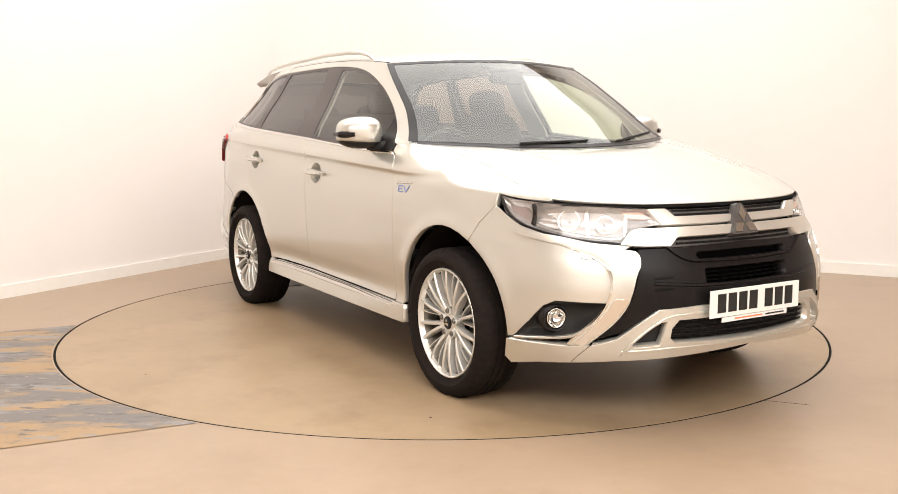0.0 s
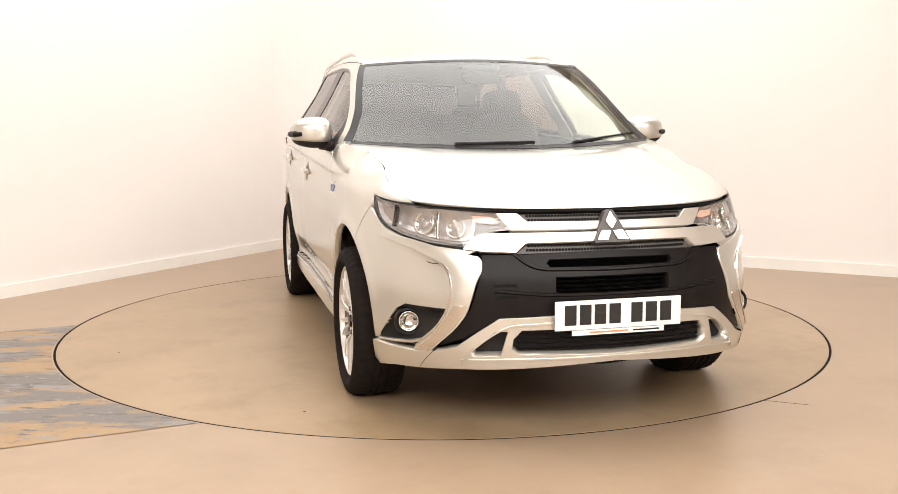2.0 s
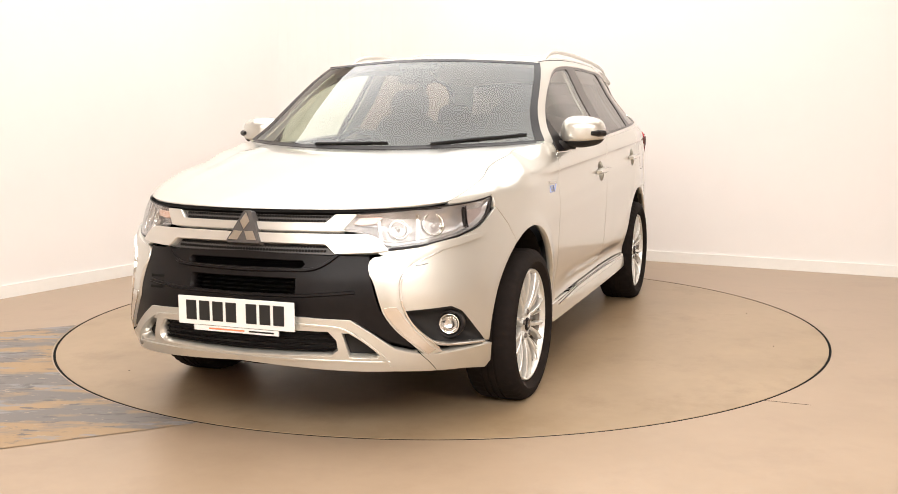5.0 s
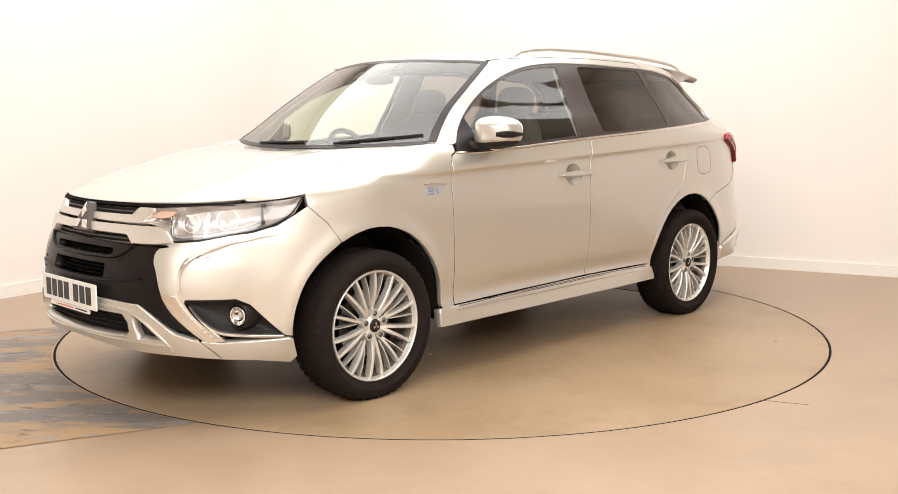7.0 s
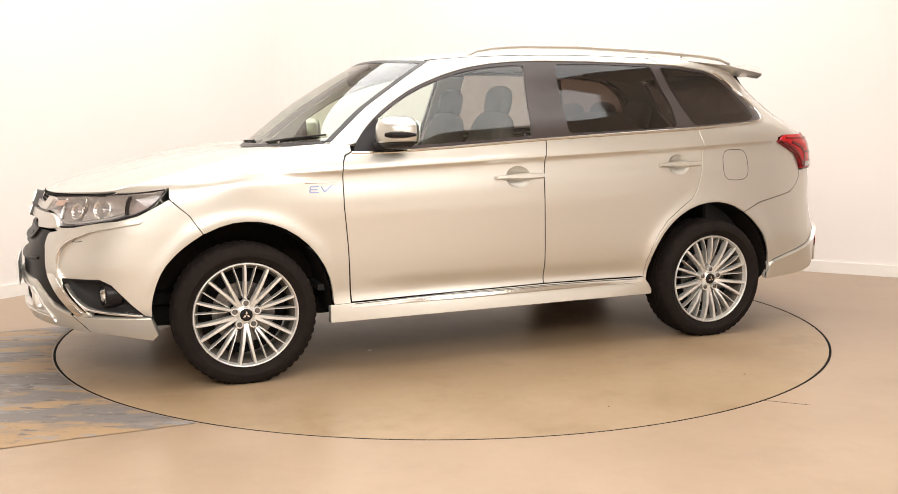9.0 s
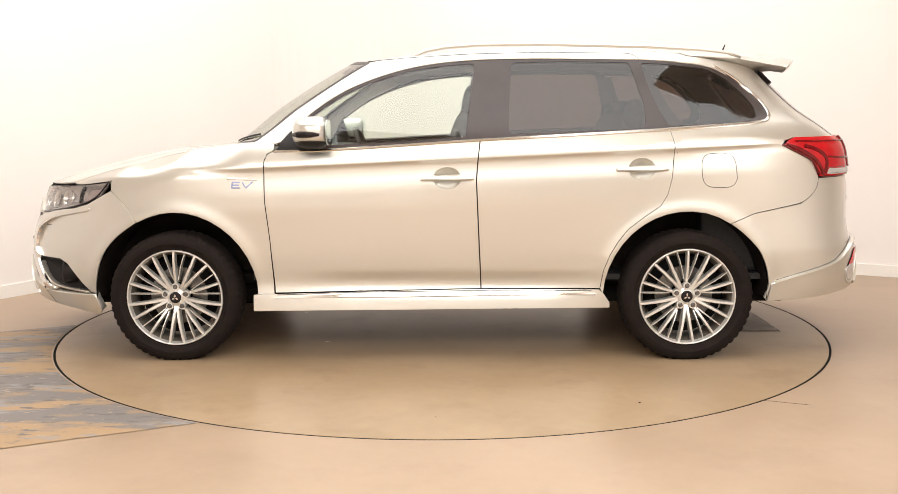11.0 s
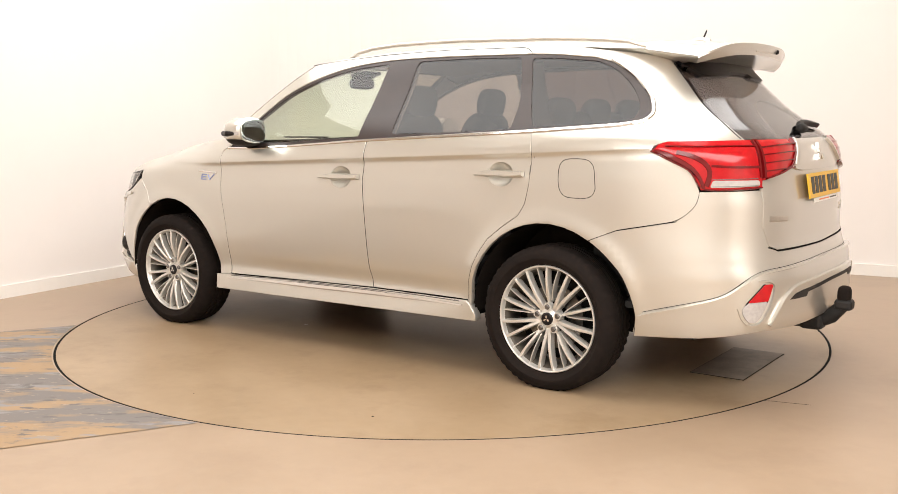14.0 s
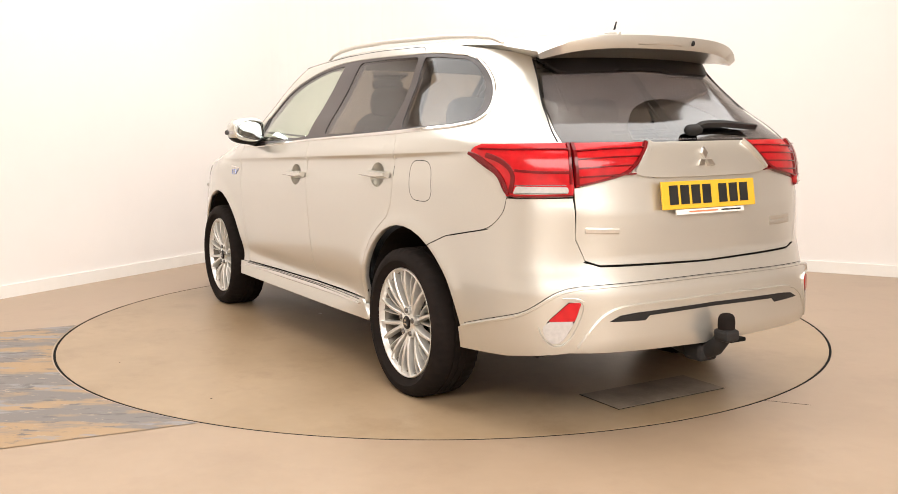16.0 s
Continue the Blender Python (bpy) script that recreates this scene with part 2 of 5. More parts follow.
    for i in range(61):
        s = -1.410 + 2.298 * i / 60
        start = math.sqrt(max(0, (R_DISC + .016) ** 2 - s * s))
        rows.append([bm.verts.new(across * (s + (rnd.uniform(-.008, .008) if i in (0, 60) else 0)) + along * d + Vector((0, 0, .0025))) for d in np.linspace(start, 4.2, 10)])
    for p, q in zip(rows, rows[1:]):
        for k in range(9):
            bm.faces.new((p[k], p[k + 1], q[k + 1], q[k]))
    bmesh.ops.recalc_face_normals(bm, faces=bm.faces)
    strip = part("worn_strip", bm, WORN)
    tagged(strip, "floor strip of peeling grey, ochre and pale blue paint", kind="structure")


def light_panel(x, y, rz, w, d, radiance):
    """One unseen panel of the glowing ceiling, with its frame."""
    base = new("ceiling_light")
    base.matrix_basis = pose(x, y, CEILING, 0, 0, rz)
    tagged(base, "large white unseen ceiling light panel, switched on", "ceiling light", "ceiling light panels")
    bm = bmesh.new()
    for lo, hi in (((-w / 2, -d / 2, -.08), (w / 2, -d / 2 + .015, 0)), ((-w / 2, d / 2 - .015, -.08), (w / 2, d / 2, 0)),
                   ((-w / 2, -d / 2 + .015, -.08), (-w / 2 + .015, d / 2 - .015, 0)), ((w / 2 - .015, -d / 2 + .015, -.08), (w / 2, d / 2 - .015, 0))):
        box(bm, lo, hi)
    part("frame", bm, LAMP_WHITE, base)
    lamp = bpy.data.lights.new("lamp", "AREA")
    lamp.shape, lamp.size, lamp.size_y, lamp.color = "RECTANGLE", w, d, LAMP_COLOUR
    lamp.energy = radiance * math.pi * w * d
    ob = new("lamp", lamp)
    ob.parent = base
    ob.location = (0, 0, -.085)


def build_lights():
    turn = pose(0, 0, 0, 0, 0, -31.2)
    for i in (-1, 0, 1):
        for j in (-1, 0, 1):
            p = turn @ Vector((1.8 * i, 1.8 * j, 0))
            light_panel(p.x, p.y, -31.2, 1.8, 1.8, OVERHEAD)
    # unseen fill bank, added on the camera's side to brighten the car's flanks
    for x in (-2.7, -.9, .9, 2.7, 4.5):
        for y in (-6.1, -7.9):
            light_panel(x, y, 0, 1.8, 1.8, BEHIND_FILL)


def build_turntable():
    base = new("turntable")
    tagged(base, "round beige painted floor turntable level with the floor", "turntable")
    bm = bmesh.new()
    prof = [(0, 0), (.6, 0), (1.2, 0), (1.8, 0), (R_DISC - .008, 0), (R_DISC - .006, -.001), (R_DISC - .006, -.05)]
    rings = []
    n = 192
    mid = bm.verts.new((0, 0, 0))
    for r, z in prof[1:]:
        rings.append([bm.verts.new((r * math.cos(2 * math.pi * i / n), r * math.sin(2 * math.pi * i / n), z)) for i in range(n)])
    for i in range(n):
        bm.faces.new((mid, rings[0][i], rings[0][(i + 1) % n]))
        for p, q in zip(rings, rings[1:]):
            bm.faces.new((p[i], q[i], q[(i + 1) % n], p[(i + 1) % n]))
    part("disc", bm, DISC, base)
    bm = bmesh.new()
    ring = []
    for i in range(n):
        c, s = math.cos(2 * math.pi * i / n), math.sin(2 * math.pi * i / n)
        ring.append([bm.verts.new((r * c, r * s, z)) for r, z in ((R_DISC - .005, -.03), (R_DISC - .005, -.0012), (R_DISC + .007, -.0012), (R_DISC + .007, -.03))])
    for p, q in zip(ring, ring[1:] + ring[:1]):
        for k in range(3):
            bm.faces.new((p[k], p[k + 1], q[k + 1], q[k]))
    bmesh.ops.recalc_face_normals(bm, faces=bm.faces)
    part("joint_ring", bm, DARK, base, "dark joint round the edge")
    return base


build_room()
build_lights()
turntable = build_turntable()
# ---- the car's outer surface: x forward, y to its left, z up, from the middle of the wheelbase on the ground ----
PLAN = [(2.310, 0), (2.300, .2), (2.270, .38), (2.205, .54), (2.10, .67), (1.98, .76), (1.85, .82), (1.7, .855), (1.5, .88),
        (1.2, .892), (.8, .897), (0, .90), (-.8, .897), (-1.3, .892), (-1.6, .88), (-1.85, .855), (-2.05, .815), (-2.19, .745),
        (-2.275, .63), (-2.315, .5), (-2.335, .3), (-2.340, 0)]


def spline(xs, ys, q):
    """Smooth curve through the knots (xs rising), with no overshoot."""
    xs, ys, q = np.asarray(xs, float), np.asarray(ys, float), np.asarray(q, float)
    h = np.diff(xs)
    d = np.diff(ys, axis=0) / (h if ys.ndim == 1 else h[:, None])
    m = np.zeros_like(ys)
    m[1:-1] = np.where(d[:-1] * d[1:] > 0, 2 * d[:-1] * d[1:] / np.where(np.abs(d[:-1] + d[1:]) < 1e-12, 1, d[:-1] + d[1:]), 0)
    m[0], m[-1] = d[0], d[-1]
    k = np.clip(np.searchsorted(xs, q, side="right") - 1, 0, len(xs) - 2)
    t = (q - xs[k]) / h[k]
    hk = h[k]
    if ys.ndim > 1:
        t, hk = t[..., None], hk[..., None]
    t = np.clip(t, 0, 1)
    return (ys[k] * (1 + 2 * t) * (1 - t) ** 2 + m[k] * hk * t * (1 - t) ** 2
            + ys[k + 1] * t * t * (3 - 2 * t) + m[k + 1] * hk * t * t * (t - 1))


def smooth_plan():
    pts = np.array(PLAN + [])
    pts = np.vstack([[pts[1][0], -pts[1][1]], pts, [pts[-2][0], -pts[-2][1]]])
    out = []
    for i in range(1, len(pts) - 2):
        a, b, c, d = pts[i - 1:i + 3]
        for t in np.linspace(0, 1, 40, endpoint=False):
            out.append(.5 * (2 * b + (c - a) * t + (2 * a - 5 * b + 4 * c - d) * t * t + (3 * b - a - 3 * c + d) * t ** 3))
    out.append(pts[-2])
    out = np.array(out)
    # even steps, then softened so that the curvature runs smoothly
    s = np.concatenate([[0], np.cumsum(np.hypot(*np.diff(out, axis=0).T))])
    q = np.linspace(0, s[-1], 1400)
    out = np.stack([np.interp(q, s, out[:, 0]), np.interp(q, s, out[:, 1])], 1)
    k = 14
    for _ in range(3):
        pad = np.vstack([out[k:0:-1] * [1, -1], out, out[-2:-k - 2:-1] * [1, -1]])
        c = np.cumsum(np.vstack([[0, 0], pad]), axis=0)
        out = (c[2 * k + 1:] - c[:-2 * k - 1]) / (2 * k + 1)
    return out


_curve = smooth_plan()
_arc = np.concatenate([[0], np.cumsum(np.hypot(*np.diff(_curve, axis=0).T))])
_at_front = np.interp(-1.5, -_curve[:, 0], _arc)
_at_rear = np.interp(1.5, -_curve[:, 0], _arc)
# u is x along the side, and goes on as length round the two ends
_u = np.where(_arc < _at_front, 1.5 + (_at_front - _arc), np.where(_arc > _at_rear, -1.5 - (_arc - _at_rear), _curve[:, 0]))
U_NOSE, U_TAIL = _u[0], _u[-1]
_order = np.argsort(_u)
_us, _px, _py = _u[_order], _curve[_order, 0], _curve[_order, 1]

ZL = [.16, .24, .32, .40, .48, .56, .64, .72, .80, .88, .94, 1.00, 1.06, 1.12, 1.20, 1.30, 1.40, 1.50, 1.56, 1.62, 1.66]
#      .16   .24   .32   .40   .48   .56   .64   .72   .80   .88   .94  1.00  1.06  1.12  1.20  1.30  1.40  1.50  1.56  1.62 1.66
IX_F = [.12, .05, .015, .00, .00, .00, .015, .045, .070, .100, .135, .20, .30, .42, .55, .65, .72, .78, .82, .86, .90]
IX_R = [.16, .08, .025, .00, .00, .00, .020, .035, .035, .035, .045, .055, .065, .085, .17, .30, .40, .49, .54, .58, .62]
XS = [-2.34, -2.1, -1.7, -1.2, -.5, .3, .9, 1.3, 1.7, 2.0, 2.31]
IY = np.array([
    [.10, .04, .01, .00, .00, .00, .00, .015, .02, .02, .02, .03, .04, .06, .11, .155, .20, .24, .27, .30, .34],
    [.10, .05, .02, .01, .00, .00, .00, .01, .015, .015, .015, .02, .03, .05, .10, .15, .195, .235, .265, .30, .34],
    [.10, .05, .03, .015, .005, .00, .00, .00, .00, .00, .00, .01, .02, .045, .09, .145, .19, .235, .265, .31, .36],
    [.07, .04, .03, .02, .01, .00, .00, .00, .00, .00, .00, .00, .015, .035, .075, .125, .175, .225, .26, .31, .37],
    [.05, .02, .03, .052, .026, .015, .009, .004, .00, .00, .00, .00, .012, .03, .065, .12, .17, .22, .255, .30, .37],
    [.05, .02, .03, .052, .026, .015, .009, .004, .00, .00, .00, .00, .015, .035, .07, .125, .175, .23, .27, .33, .40],
    [.05, .02, .025, .035, .025, .015, .01, .005, .00, .00, .00, .00, .02, .055, .12, .18, .23, .28, .32, .38, .44],
    [.07, .03, .02, .01, .005, .00, .00, .00, .00, .00, .00, .02, .075, .16, .24, .30, .35, .40, .43, .46, .50],
    [.08, .03, .01, .00, .00, .00, .00, .00, .005, .012, .025, .075, .17, .26, .32, .38, .42, .46, .48, .50, .52],
    [.08, .03, .01, .00, .00, .00, .00, .00, .01, .02, .04, .10, .20, .28, .34, .40, .44, .48, .50, .52, .54],
    [.08, .03, .01, .00, .00, .00, .00, .00, .01, .02, .04, .10, .20, .28, .34, .40, .44, .48, .50, .52, .54]])


def wrap(u, z):
    """The point of the left half of the body at u along its outline and the height z."""
    u, z = np.broadcast_arrays(np.asarray(u, float), np.asarray(z, float))
    x, y = np.interp(u, _us, _px), np.interp(u, _us, _py)
    zc = np.clip(z, ZL[0], ZL[-1])
    rise = .042 * np.clip(1.0 - x, 0, 2.9) * np.clip((zc - .60) / .35, 0, 1) * np.clip((1.42 - zc) / .30, 0, 1)
    ze = np.clip(zc - rise, ZL[0], ZL[-1])
    cols = spline(ZL, IY.T, ze.ravel())
    xk = np.clip(x.ravel(), XS[0], XS[-1])
    i = np.clip(np.searchsorted(XS, xk, side="right") - 1, 0, len(XS) - 2)
    lo, hi = np.array(XS)[i], np.array(XS)[i + 1]
    t = (xk - lo) / (hi - lo)
    r = np.arange(len(i))
    at = lambda j: cols[r, np.clip(j, 0, len(XS) - 1)]
    a, b, c, d = at(i - 1), at(i), at(i + 1), at(i + 2)
    iy = (b + c) / 2 + (b - c) * (2 * t ** 3 - 3 * t * t + .5) * 1.0
    iy = iy.reshape(x.shape)
    d = 1.0 - ze
    cut = np.where((d > 0) & (d < .15), np.where(d < .025, np.sin(d / .025 * np.pi / 2), np.cos(np.clip((d - .025) / .125, 0, 1) * np.pi / 2) ** 2), 0)
    iy = iy + .012 * cut * np.clip((1.35 - x) / .5, 0, 1) * np.clip((x + 2.0) / .3, 0, 1)
    fx, rx = spline(ZL, IX_F, zc.ravel()).reshape(x.shape), spline(ZL, IX_R, zc.ravel()).reshape(x.shape)
    wf, wr = np.clip((x - .9) / 1.3, 0, 1), np.clip((-x - .9) / 1.3, 0, 1)
    x2 = x - fx * wf * wf * (3 - 2 * wf) + rx * wr * wr * (3 - 2 * wr)
    y2 = y * (1 - iy / .9)
    # flared wheel arches
    for cx in (1.335, -1.335):
        r = np.hypot(x2 - cx, np.maximum(z - .345, 0) + .0)
        y2 = y2 + .011 * np.exp(-((r - .44) / .042) ** 2) * np.clip((z - .30) / .2, 0, 1) * np.clip((2.05 - np.abs(x2)) / .2, 0, 1) * np.clip(y / .5 - 1, 0, 1)
    return np.stack([x2, y2, z], -1)


def wrap_normal(u, z):
    e = 2e-3
    n = np.cross(wrap(u - e, z) - wrap(u + e, z), wrap(u, z + e) - wrap(u, z - e))
    return n / np.linalg.norm(n, axis=-1, keepdims=True)


# ---- panels cut out of a surface ----
from mathutils.geometry import delaunay_2d_cdt


def side(s):
    """The body's surface on the side s (1 its left, -1 its right), by u and z."""
    def f(a, b):
        p = wrap(a, b)
        return p * np.array([1, s, 1])
    return f


def nose(a, b):
    """The body's surface at the front: a is the length to the left of the middle."""
    p = wrap(U_NOSE - np.abs(a), b)
    return np.stack([p[..., 0], p[..., 1] * np.where(a < 0, -1, 1), p[..., 2]], -1)


def tail(a, b):
    p = wrap(U_TAIL + np.abs(a), b)
    return np.stack([p[..., 0], p[..., 1] * np.where(a < 0, -1, 1), p[..., 2]], -1)


def normals(f, a, b, e=3e-3):
    n = np.cross(f(a + e, b) - f(a - e, b), f(a, b + e) - f(a, b - e))
    n /= np.maximum(np.linalg.norm(n, axis=-1, keepdims=True), 1e-9)
    p = f(a, b)
    out = np.sum(n * (p - np.array([0, 0, .75]) * np.array([0, 0, 1]) - np.stack([p[..., 0] * .75, 0 * a, 0 * a], -1)), -1)
    return n * (1 if np.mean(np.sign(out)) > 0 else -1)


def inside(poly, q):
    x, y = q[:, 0], q[:, 1]
    c = np.zeros(len(q), bool)
    for (x0, y0), (x1, y1) in zip(poly, np.roll(poly, -1, 0)):
        hit = (y0 > y) != (y1 > y)
        with np.errstate(divide="ignore", invalid="ignore"):
            c ^= hit & (x < (x1 - x0) * (y - y0) / (y1 - y0 + 1e-15) + x0)
    return c


def resample(poly, step):
    out = []
    for p, q in zip(poly, np.roll(poly, -1, 0)):
        k = max(1, int(math.ceil(np.hypot(*(q - p)) / step)))
        out += [p + (q - p) * i / k for i in range(k)]
    return np.array(out)


def area(poly):
    x, y = poly.T
    return .5 * np.sum(x * np.roll(y, -1) - y * np.roll(x, -1))


def shrink(poly, g):
    """The outline moved inwards by g."""
    s = 1 if area(poly) > 0 else -1
    e = np.roll(poly, -1, 0) - poly
    e /= np.maximum(np.hypot(*e.T), 1e-9)[:, None]
    n = np.stack([-e[:, 1], e[:, 0]], 1) * s
    m = n + np.roll(n, 1, 0)
    d = np.maximum(np.sum(m * m, 1) / 2, .35)
    return poly + g * m / d[:, None]


def rounded(poly, r=.02, k=4):
    """The corners of an outline cut round."""
    poly = np.array(poly, float)
    out = []
    for a, b, c in zip(np.roll(poly, 1, 0), poly, np.roll(poly, -1, 0)):
        la, lc = np.hypot(*(a - b)), np.hypot(*(c - b))
        q = min(r, la * .45, lc * .45)
        p0, p1 = b + (a - b) / la * q, b + (c - b) / lc * q
        out += [(1 - t) ** 2 * p0 + 2 * t * (1 - t) * b + t * t * p1 for t in np.linspace(0, 1, k)]
    return out


def arc(cx, cz, r, a0, a1, n=14):
    return [(cx + r * math.cos(math.radians(a)), cz + r * math.sin(math.radians(a))) for a in np.linspace(a0, a1, n)]


def mirror_half(pts):
    """A whole outline from its left half, which runs from the middle to the middle."""
    return list(pts) + [(-a, b) for a, b in reversed(pts) if abs(a) > 1e-6]


def panel(name, f, poly, mat, parent, off=0.0, thick=.014, gap=.0030, step=.03, holes=(), label="", dome=0.0, crease=False):
    """Sheet that lies on the surface f within an outline, with edges that turn inwards."""
    loops = [shrink(resample(np.array(poly, float), .025), gap)]
    if area(loops[0]) < 0:
        loops[0] = loops[0][::-1]
    for h in holes:
        h = shrink(resample(np.array(h, float), .02), -gap)
        loops.append(h[::-1] if area(h) > 0 else h)
    lo, hi = loops[0].min(0), loops[0].max(0)
    gx, gy = np.meshgrid(np.arange(lo[0] + step / 2, hi[0], step), np.arange(lo[1] + step / 2, hi[1], step))
    q = np.stack([gx.ravel(), gy.ravel()], 1)
    if crease:
        # rows of points that follow the shoulder line
        line = lambda x: 1 + .042 * np.clip(1 - x, 0, 2.9)
        h = q[:, 1] - line(q[:, 0])
        q = q[(h < -.085) | (h > .032)]
        xs = np.arange(lo[0] + .01, hi[0], .03)
        q = np.vstack([q] + [np.stack([xs, line(xs) + o], 1) for o in (-.075, -.055, -.04, -.03, -.022, -.015, -.008, -.003, .0, .004, .010, .020)])
    rim = np.vstack(loops)

    def keep(q):
        ok = inside(loops[0], q)
        for h in loops[1:]:
            ok &= ~inside(h, q)
        return ok
    if len(q):
        q = q[keep(q)]
    if len(q):
        near = np.min(np.hypot(q[:, None, 0] - rim[None, :, 0], q[:, None, 1] - rim[None, :, 1]), 1)
        q = q[near > (.006 if crease else .35 * step)]
    pts = np.vstack([rim, q]) if len(q) else rim
    edges, k = [], 0
    for l in loops:
        edges += [(k + i, k + (i + 1) % len(l)) for i in range(len(l))]
        k += len(l)
    vs, _, tris, _, _, _ = delaunay_2d_cdt([Vector(p) for p in pts], edges, [], 0, 1e-6)
    v2 = np.array([tuple(v) for v in vs])
    tr = np.array([t for t in tris if len(t) == 3])
    tr = tr[keep(v2[tr].mean(1))]
    nv = len(v2)
    p3 = f(v2[:, 0], v2[:, 1])
    nn = normals(f, v2[:, 0], v2[:, 1])
    if dome:
        edge_d = np.min(np.hypot(v2[:, None, 0] - rim[None, :, 0], v2[:, None, 1] - rim[None, :, 1]), 1)
        p3 = p3 + nn * (dome * np.clip(1 - np.exp(-edge_d / .02), 0, 1))[:, None]
    top = p3 + nn * off
    # facing
    fl = []
    for t in tr:
        a, b, c = top[t]
        n = np.cross(b - a, c - a)
        fl.append(tuple(t) if n @ nn[t[0]] > 0 else tuple(t[::-1]))
    ring = []
    count = {}
    for t in fl:
        for a, b in ((t[0], t[1]), (t[1], t[2]), (t[2], t[0])):
            count[(a, b)] = 1
    ring = [e for e in count if (e[1], e[0]) not in count]
    if dome:
        acc = np.zeros_like(top)
        for t in fl:
            a, b, e = top[list(t)]
            acc[list(t)] += np.cross(b - a, e - a)
        nn = acc / np.maximum(np.linalg.norm(acc, axis=1, keepdims=True), 1e-12)
    verts, vn, faces = [tuple(p) for p in top], [tuple(n) for n in nn], list(fl)
    # lip: out of the sheet, then inwards
    made = {}
    for a, b in ring:
        along = top[b] - top[a]
        out = np.cross(along, nn[a])
        out /= max(np.linalg.norm(out), 1e-9)
        for i in (a, b):
            made.setdefault(i, []).append(out)
    idx = {}
    for i, outs in made.items():
        o = np.mean(outs, 0)
        o /= max(np.linalg.norm(o), 1e-9)
        soft = (nn[i] * .6 + o * .8)
        idx[i] = len(verts)
        verts += [tuple(top[i]), tuple(top[i] + o * .0012 - nn[i] * .0016), tuple(top[i] + o * .0012 - nn[i] * thick)]
        vn += [tuple(nn[i]), tuple(soft / np.linalg.norm(soft)), tuple(o)]
    for a, b in ring:
        i, j = idx[a], idx[b]
        faces += [(j, i, i + 1, j + 1), (j + 1, i + 1, i + 2, j + 2)]
    me = bpy.data.meshes.new(name)
    me.from_pydata(verts, [], faces)
    me.materials.append(mat)
    me.polygons.foreach_set("use_smooth", [True] * len(me.polygons))
    me.normals_split_custom_set_from_vertices(vn)
    ob = new(name, me)
    ob.parent = parent
    if label:
        ob["label"] = label
    return ob


def ribbon(name, f, line, width, mat, parent, off=.004, thick=.012, label="", step=.02):
    """Moulding of one width that follows a line on the surface f; width may be a list."""
    line = np.array(line, float)
    d = np.concatenate([[0], np.cumsum(np.hypot(*np.diff(line, axis=0).T))])
    n = max(3, int(d[-1] / step))
    s = np.linspace(0, d[-1], n)
    # rounded course
    a, b = np.interp(s, d, line[:, 0]), np.interp(s, d, line[:, 1])
    for _ in range(3):
        a[1:-1], b[1:-1] = (a[:-2] + 2 * a[1:-1] + a[2:]) / 4, (b[:-2] + 2 * b[1:-1] + b[2:]) / 4
    w = np.interp(s, np.linspace(0, d[-1], len(width)), width) if isinstance(width, (list, tuple)) else np.full(n, width)
    p, nn = f(a, b), normals(f, a, b)
    t = np.gradient(p, axis=0)
    t /= np.linalg.norm(t, axis=1, keepdims=True)
    c = np.cross(nn, t)
    bm = bmesh.new()
    rows = []
    for i in range(n):
        shape = [(-.5, -thick), (-.5, off * .4), (-.28, off), (.28, off), (.5, off * .4), (.5, -thick)]
        rows.append([bm.verts.new(p[i] + c[i] * w[i] * x + nn[i] * y) for x, y in shape])
    for p0, q0 in zip(rows, rows[1:]):
        for k in range(6):
            bm.faces.new((p0[k], p0[(k + 1) % 6], q0[(k + 1) % 6], q0[k]))
    bm.faces.new(rows[0])
    bm.faces.new(rows[-1])
    bmesh.ops.recalc_face_normals(bm, faces=bm.faces)
    return part(name, bm, mat, parent, label)


# ---- outlines, in u (or length from the middle) and z ----
FX, RX, WZ, ARCH = 1.335, -1.335, .345, .432
TOP_EDGE = [(.31, 1.553), (.1, 1.583), (-.2, 1.604), (-.6, 1.612), (-1.1, 1.606), (-1.6, 1.59), (-1.95, 1.568), (-2.2, 1.54), (-2.31, 1.52)]
SCREEN_EDGE = [(.90, 1.137), (.82, 1.20), (.70, 1.30), (.555, 1.40), (.40, 1.50), (.31, 1.553)]
DLO_TOP = [(.77, 1.14), (.71, 1.21), (.62, 1.29), (.52, 1.36), (.41, 1.423), (.21, 1.498), (.01, 1.544), (-.25, 1.568), (-.6, 1.57), (-1.12, 1.563), (-1.5, 1.553), (-1.87, 1.535)]


def flow(pts, times=2):
    """Corners of an open line rounded off; its ends stay."""
    for _ in range(times):
        cut = [pts[0]]
        for (a, b), (c, d) in zip(pts, pts[1:]):
            cut += [(.75 * a + .25 * c, .75 * b + .25 * d), (.25 * a + .75 * c, .25 * b + .75 * d)]
        pts = cut + [pts[-1]]
    return pts


